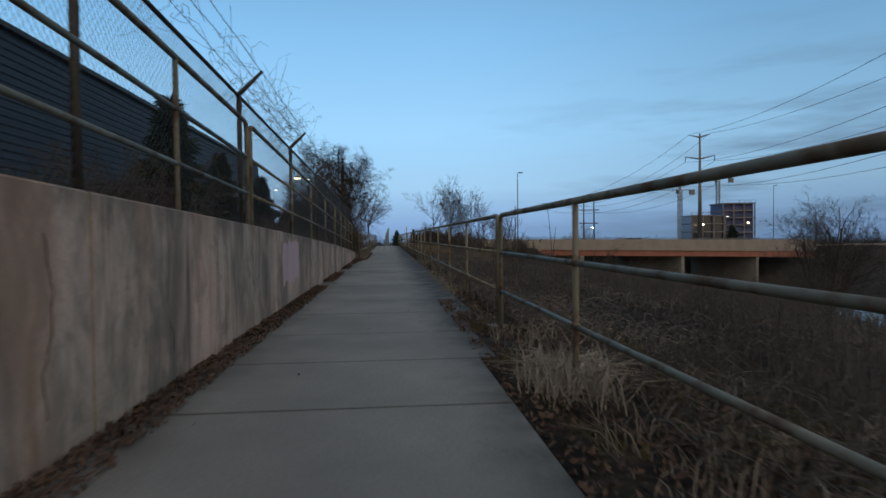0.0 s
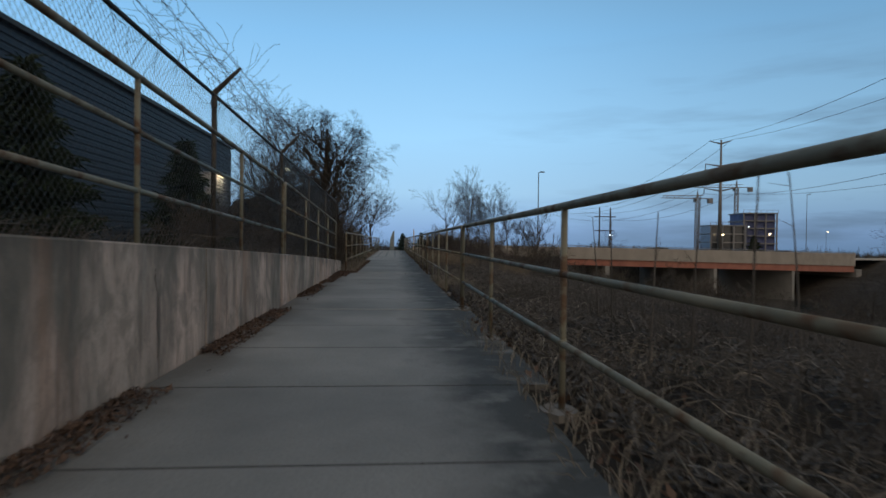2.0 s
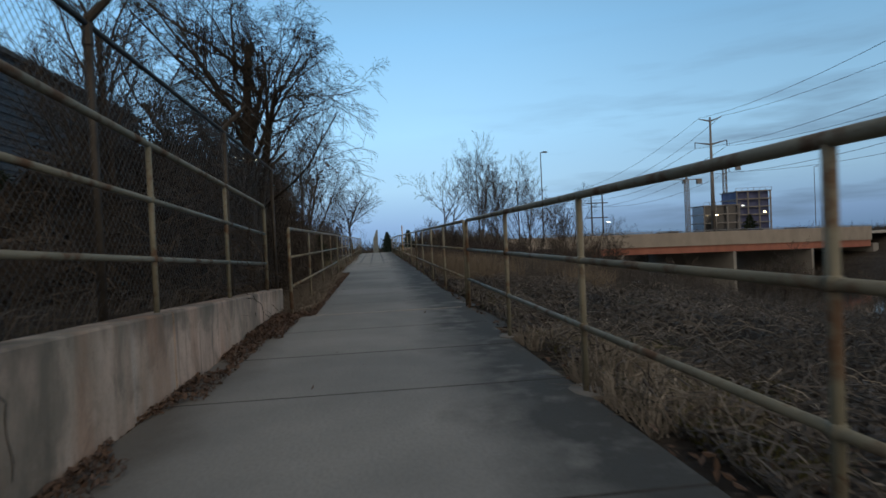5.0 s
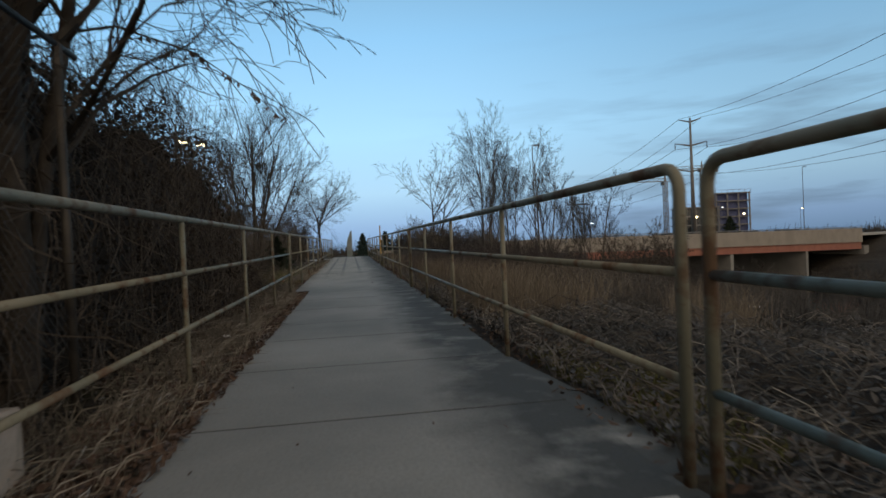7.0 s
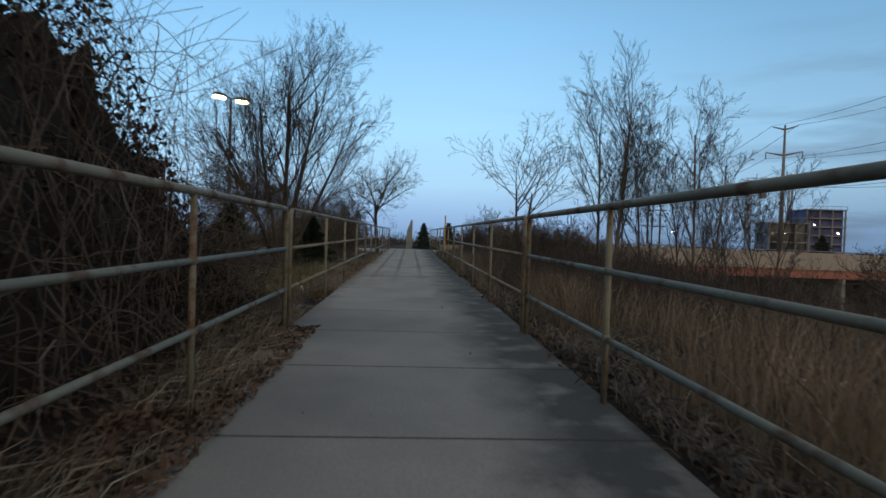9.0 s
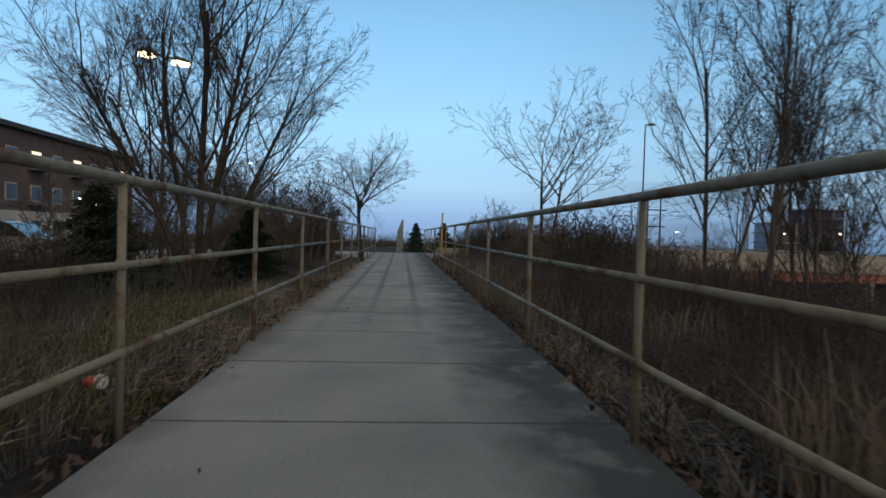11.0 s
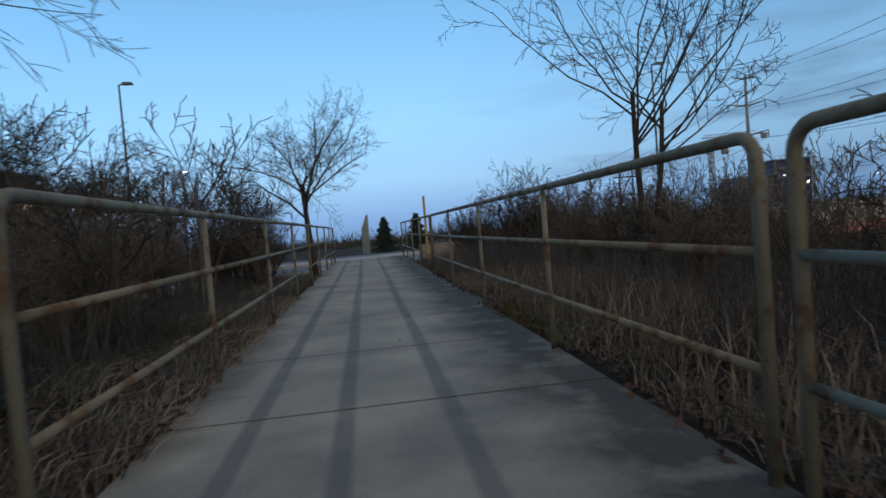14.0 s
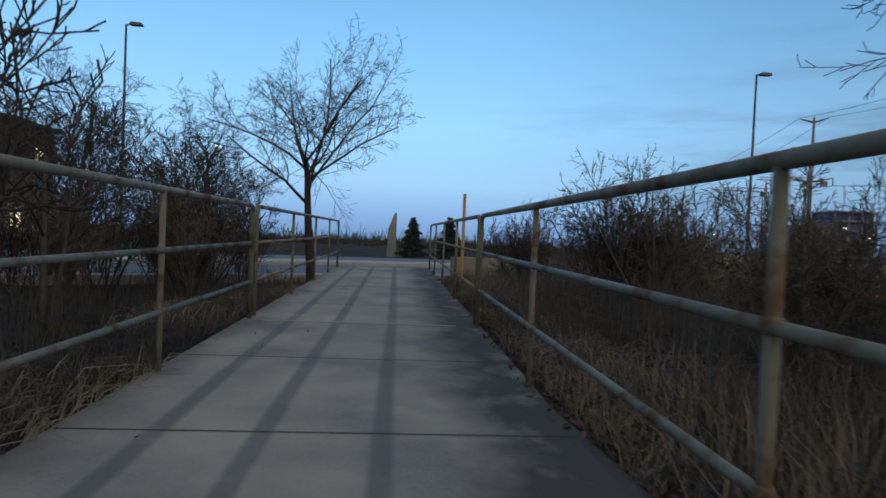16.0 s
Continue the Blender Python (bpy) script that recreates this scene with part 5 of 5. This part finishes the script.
def h_frame(x, y, z, h):
    ob = thing("power_line_frame", "distant twin-pole power line frame", "pylon", at=pose(x, y, z))
    for sx in (-2.0, 2.0):
        mb = MB()
        mb.tube([(sx, 0, 0), (sx, 0, h)], [0.32, 0.22], 7)
        part("pole", mb, M["darkpost"], ob)
    for zz, r in ((h - 3.4, 4.0), (h - 8.5, 3.6)):
        mb = MB()
        mb.box((0, 0, zz), (2 * r, 0.3, 0.35))
        part("cross_arm", mb, M["darkpost"], ob)


h_frame(77.0, 220.0, -3.4, 17.6)


def crane(x, y, z, h, jib, back, yaw):
    ob = thing("tower_crane", "slim grey tower crane over a building site", "crane", "tower cranes", at=pose(x, y, z, 0, 0, yaw))
    mb = MB()
    for a in (-0.8, 0.8):
        for b in (-0.8, 0.8):
            mb.tube([(a, b, 0), (a, b, h)], 0.22, 4)
    k = 0
    zz = 0.0
    while zz < h - 2:
        s = 0.8 if k % 2 else -0.8
        for b in (-0.8, 0.8):
            mb.tube([(-s, b, zz), (s, b, zz + 2)], 0.12, 3)
            mb.tube([(b, -s, zz), (b, s, zz + 2)], 0.12, 3)
        zz += 2
        k += 1
    part("tower", mb, M["steel"], ob)
    mb = MB()
    for b in (-0.7, 0.7):
        mb.tube([(-back, b, h), (jib, b, h)], 0.2, 4)
    mb.tube([(-back * 0.4, 0, h + 1.6), (jib * 0.95, 0, h + 1.2)], 0.18, 4)
    for i in range(int(jib / 2)):
        mb.tube([(2 * i, 0.7, h), (2 * i + 1, 0, h + 1.4)], 0.1, 3)
        mb.tube([(2 * i + 1, 0, h + 1.4), (2 * i + 2, -0.7, h)], 0.1, 3)
    part("jib", mb, M["steel"], ob)
    mb = MB()
    mb.box((-back + 1.0, 0, h - 1.2), (2.4, 1.6, 2.4))
    part("counterweight", mb, M["slab"], ob)
    mb = MB()
    mb.tube([(0, 0, h), (0, 0, h + 4)], [0.7, 0.2], 4)
    part("apex", mb, M["steel"], ob)
    mb = MB()
    mb.box((1.2, 0, h - 1.0), (1.5, 1.5, 1.8))
    part("cab", mb, M["glass"], ob)


crane(154.3, 300.0, -4.0, 28.5, 19.0, 7.5, 178)
crane(187.0, 320.0, -4.5, 37.0, 22.0, 8.0, 168)


def frame_building(x, y, z, w, d, storeys, sh, label, clad):
    ob = thing("unfinished_building", label, "building", "building site", at=pose(x, y, z, 0, 0, -8))
    for k in range(storeys + 1):
        mb = MB()
        mb.box((0, 0, k * sh), (w, d, 0.45))
        part("floor_slab", mb, M["slab"], ob)
    n = max(2, int(w / 4.5))
    for k in range(storeys):
        for i in range(n + 1):
            mb = MB()
            mb.box((-w / 2 + 0.4 + (w - 0.8) * i / n, -d / 2 + 0.4, k * sh + sh / 2), (0.5, 0.5, sh - 0.45))
            part("column", mb, M["slab"], ob)
        mb = MB()
        mb.box((0, 0.6, k * sh + sh / 2), (w - 1.2, d - 2.0, sh - 0.46))
        part("infill", mb, M["sheeting"] if clad else M["glass"], ob, "dark blue sheeting" if clad else "")
    for i in range(n * 2 + 1):
        mb = MB()
        mb.tube([(-w / 2 + w * i / (n * 2), -d / 2, storeys * sh), (-w / 2 + w * i / (n * 2), -d / 2, storeys * sh + 1.4)], 0.09, 4)
        part("guard_post", mb, M["steel"], ob)
    g = MB()
    g.box((0, -d / 2, storeys * sh + 1.4), (w, 0.12, 0.12))
    part("guard_rail", g, M["steel"], ob)


frame_building(162.5, 266.0, -1.6, 15.0, 16, 5, 3.35, "unfinished building wrapped in blue sheeting", True)
frame_building(147.0, 264.0, -1.6, 15.5, 14, 3, 3.7, "low unfinished grey concrete building", False)
for lx, ly, lz in ((142.0, 254.5, 5.4), (162.5, 253.0, 6.0)):
    mb = MB()
    mb.box((lx, ly, lz), (0.7, 0.3, 0.5))
    tagged(part("site_light", mb, M["lamp_warm"]), "small glowing floodlight on a building site", "lamp", "site floodlights")


def flats():
    x1, y0, y1, h, z0 = -38.0, 74.0, 130.0, 11.6, -1.2
    ob = thing("apartment_building", "red brick flats with pale ground floor and lit windows", "building")
    mb = MB()
    mb.box((x1 - 8, (y0 + y1) / 2, z0 + 3.6 + (h - 3.6) / 2), (16, y1 - y0, h - 3.6))
    part("wall", mb, M["brick"], ob)
    mb = MB()
    mb.box((x1 - 7.9, (y0 + y1) / 2, z0 + 1.8), (16, y1 - y0 + 0.1, 3.6))
    part("ground_floor", mb, M["stucco"], ob, "pale stucco base")
    mb = MB()
    mb.box((x1 - 7.8, (y0 + y1) / 2, z0 + h + 0.25), (16.8, y1 - y0 + 0.8, 0.5))
    part("roof", mb, M["darkpost"], ob)
    rnd = random.Random(77)
    for k in range(3):
        for i in range(14):
            y = y0 + 2.5 + i * 3.9
            z = z0 + 1.9 + k * 3.55
            win = MB()
            win.box((x1 + 0.04, y, z), (0.14, 1.7, 1.7))
            wob = part("window", win, M["stucco"], ob)
            pn = MB()
            pn.box((x1 + 0.09, y, z), (0.08, 1.5, 1.5))
            part("pane", pn, M["window_lit"] if rnd.random() < 0.14 else M["glass"], wob)
            if k and i % 2 == 0:
                bl = MB()
                bl.box((x1 + 0.75, y, z - 1.1), (1.4, 2.6, 0.16))
                part("balcony", bl, M["slab"], ob)
    return ob


flats()


def far_woods():
    """Low leafless woods and roofs along the horizon."""
    rnd = random.Random(91)
    mb = MB()
    for _ in range(5200):
        x = rnd.uniform(-260, 420)
        y = rnd.uniform(205, 420)
        if 120 < x < 210 and y < 330:
            continue
        z = ground_z(x, y)
        h = rnd.uniform(2.0, 6.5) * (0.6 + 0.8 * abs(noise.noise(Vector((x * 0.02, y * 0.02, 0)))))
        for _ in range(3):
            a = Vector((x + rnd.gauss(0, 1.2), y, z + h * rnd.uniform(0.1, 0.5)))
            e = a + Vector((rnd.gauss(0, 0.9), 0, h * rnd.uniform(0.3, 0.7)))
            mb.tube([(x, y, z), a, e], [0.16, 0.11, 0.04], 3, caps=False)
    tagged(part("far_woods", mb, M["twig"]), "low leafless woods along the horizon", "woods", kind="stuff")


far_woods()

# tall dead stems by the railing
for i, (x, y, h) in enumerate(((3.2, 12.7, 2.1), (2.9, 13.9, 1.7), (3.6, 14.4, 1.9), (4.0, 12.2, 1.6), (3.3, 16.0, 1.8), (4.6, 14.0, 2.2), (2.8, 17.5, 1.5), (3.9, 18.2, 1.9))):
    rnd = random.Random(200 + i)
    mb = MB()
    z = ground_z(x, y) - 0.05
    lx, ly = rnd.gauss(0, 0.10), rnd.gauss(0, 0.08)
    mb.tube([(x, y, z), (x + lx * 0.4, y + ly * 0.3, z + h * 0.5), (x + lx, y + ly, z + h)], [0.013, 0.010, 0.005], 5)
    for k in range(4):
        t = rnd.uniform(0.5, 0.95)
        q = Vector((x + lx * t, y + ly * t, z + h * t))
        mb.tube([q, q + Vector((rnd.gauss(0, 0.1), rnd.gauss(0, 0.1), rnd.uniform(0.05, 0.2)))], [0.004, 0.002], 3, caps=False)
    tagged(part("dead_stem", mb, M["stalk"]), "tall leafless dead weed stem", "plant", "tall dead stems")

# stone marker, signpost and small things
mb = MB()
mb.v = [(-0.42, -0.3, 0), (0.42, -0.3, 0), (0.42, 0.3, 0), (-0.42, 0.3, 0), (-0.36, -0.25, 3.4), (0.40, -0.25, 4.0), (0.40, 0.25, 4.0), (-0.36, 0.25, 3.4), (0.20, -0.08, 4.9), (0.40, -0.08, 4.9), (0.40, 0.08, 4.9), (0.20, 0.08, 4.9)]
for o in (0, 4):
    for k in range(4):
        q = (k + 1) % 4
        mb.f.append((o + k, o + q, o + 4 + q, o + 4 + k))
mb.f += [(3, 2, 1, 0), (8, 9, 10, 11)]
tagged(part("stone_marker", mb, M["stone"], at=pose(-0.05, 116, -1.95)), "tall tapering grey-green stone marker across the road", "sculpture")
mb = MB()
mb.tube([(2.7, 80.7, -0.7), (2.7, 80.7, 2.62)], 0.055, 8)
tagged(part("marker_post", mb, M["ypaint"]), "weathered yellow post at the path end", "post")


def cup():
    ob = thing("paper_cup", "crushed red paper cup lying in weeds", "cup", at=pose(-2.2, 47.55, ground_z(-2.2, 47.55) + 0.12, 80, 12, 60))
    mb = MB()
    mb.tube([(0, 0, 0), (0, 0, 0.03), (0.008, 0, 0.15)], [0.038, 0.042, 0.055], 14)
    part("body", mb, M["redcup"], ob, smooth=True)
    mb = MB()
    mb.tube([(0.008, 0, 0.148), (0.008, 0, 0.16)], [0.058, 0.058], 14)
    part("lid", mb, M["white"], ob, "white plastic lid")


cup()
for x, y, sz, sd in ((4.2, 41.3, 0.28, 1), (4.6, 43.2, 0.2, 2), (6.0, 38.5, 0.12, 3), (-1.62, 36.0, 0.05, 4), (9.0, 40.0, 0.2, 5)):
    rnd = random.Random(sd)
    mb = MB()
    n = 5
    for j in range(n):
        for i in range(n):
            mb.v.append(((i / (n - 1) - 0.5) * 2 * sz, (j / (n - 1) - 0.5) * 1.2 * sz, rnd.uniform(0, 0.35) * sz))
    for j in range(n - 1):
        for i in range(n - 1):
            mb.f.append((j * n + i, j * n + i + 1, j * n + n + i + 1, j * n + n + i))
    ob = part("plastic_litter", mb, M["white"], at=pose(x, y, ground_z(x, y) + 0.1, 8, 5, rnd.uniform(0, 360)))
    tagged(ob, "crumpled white plastic litter on dead leaves", "litter", "litter")


def leafy_branch():
    rnd = random.Random(71)
    ob = thing("dry_branch", "thin drooping branch with a few dry leaves", "branch")
    mb = MB()
    pts = [Vector((-2.75, 33.3, 3.0)), Vector((-2.3, 34.6, 3.6)), Vector((-1.8, 35.8, 3.7)), Vector((-1.25, 36.8, 3.45)), Vector((-0.95, 37.4, 3.2))]
    mb.tube(pts, [0.02, 0.014, 0.010, 0.006, 0.003], 5)
    part("stem", mb, M["bark"], ob)
    for k in range(34):
        t = rnd.uniform(1.2, 3.98)
        q = pts[int(t)].lerp(pts[int(t) + 1], t - int(t))
        L = rnd.uniform(0.06, 0.11)
        lf = MB()
        d = Vector((rnd.gauss(0, 0.3), rnd.gauss(0, 0.3), -1)).normalized() * L
        w = Vector((rnd.gauss(0, 1), rnd.gauss(0, 1), 0)).normalized() * L * 0.32
        lf.poly([q, q + d * 0.5 + w, q + d, q + d * 0.5 - w])
        part("dry_leaf", lf, M["leaf"], ob)


leafy_branch()
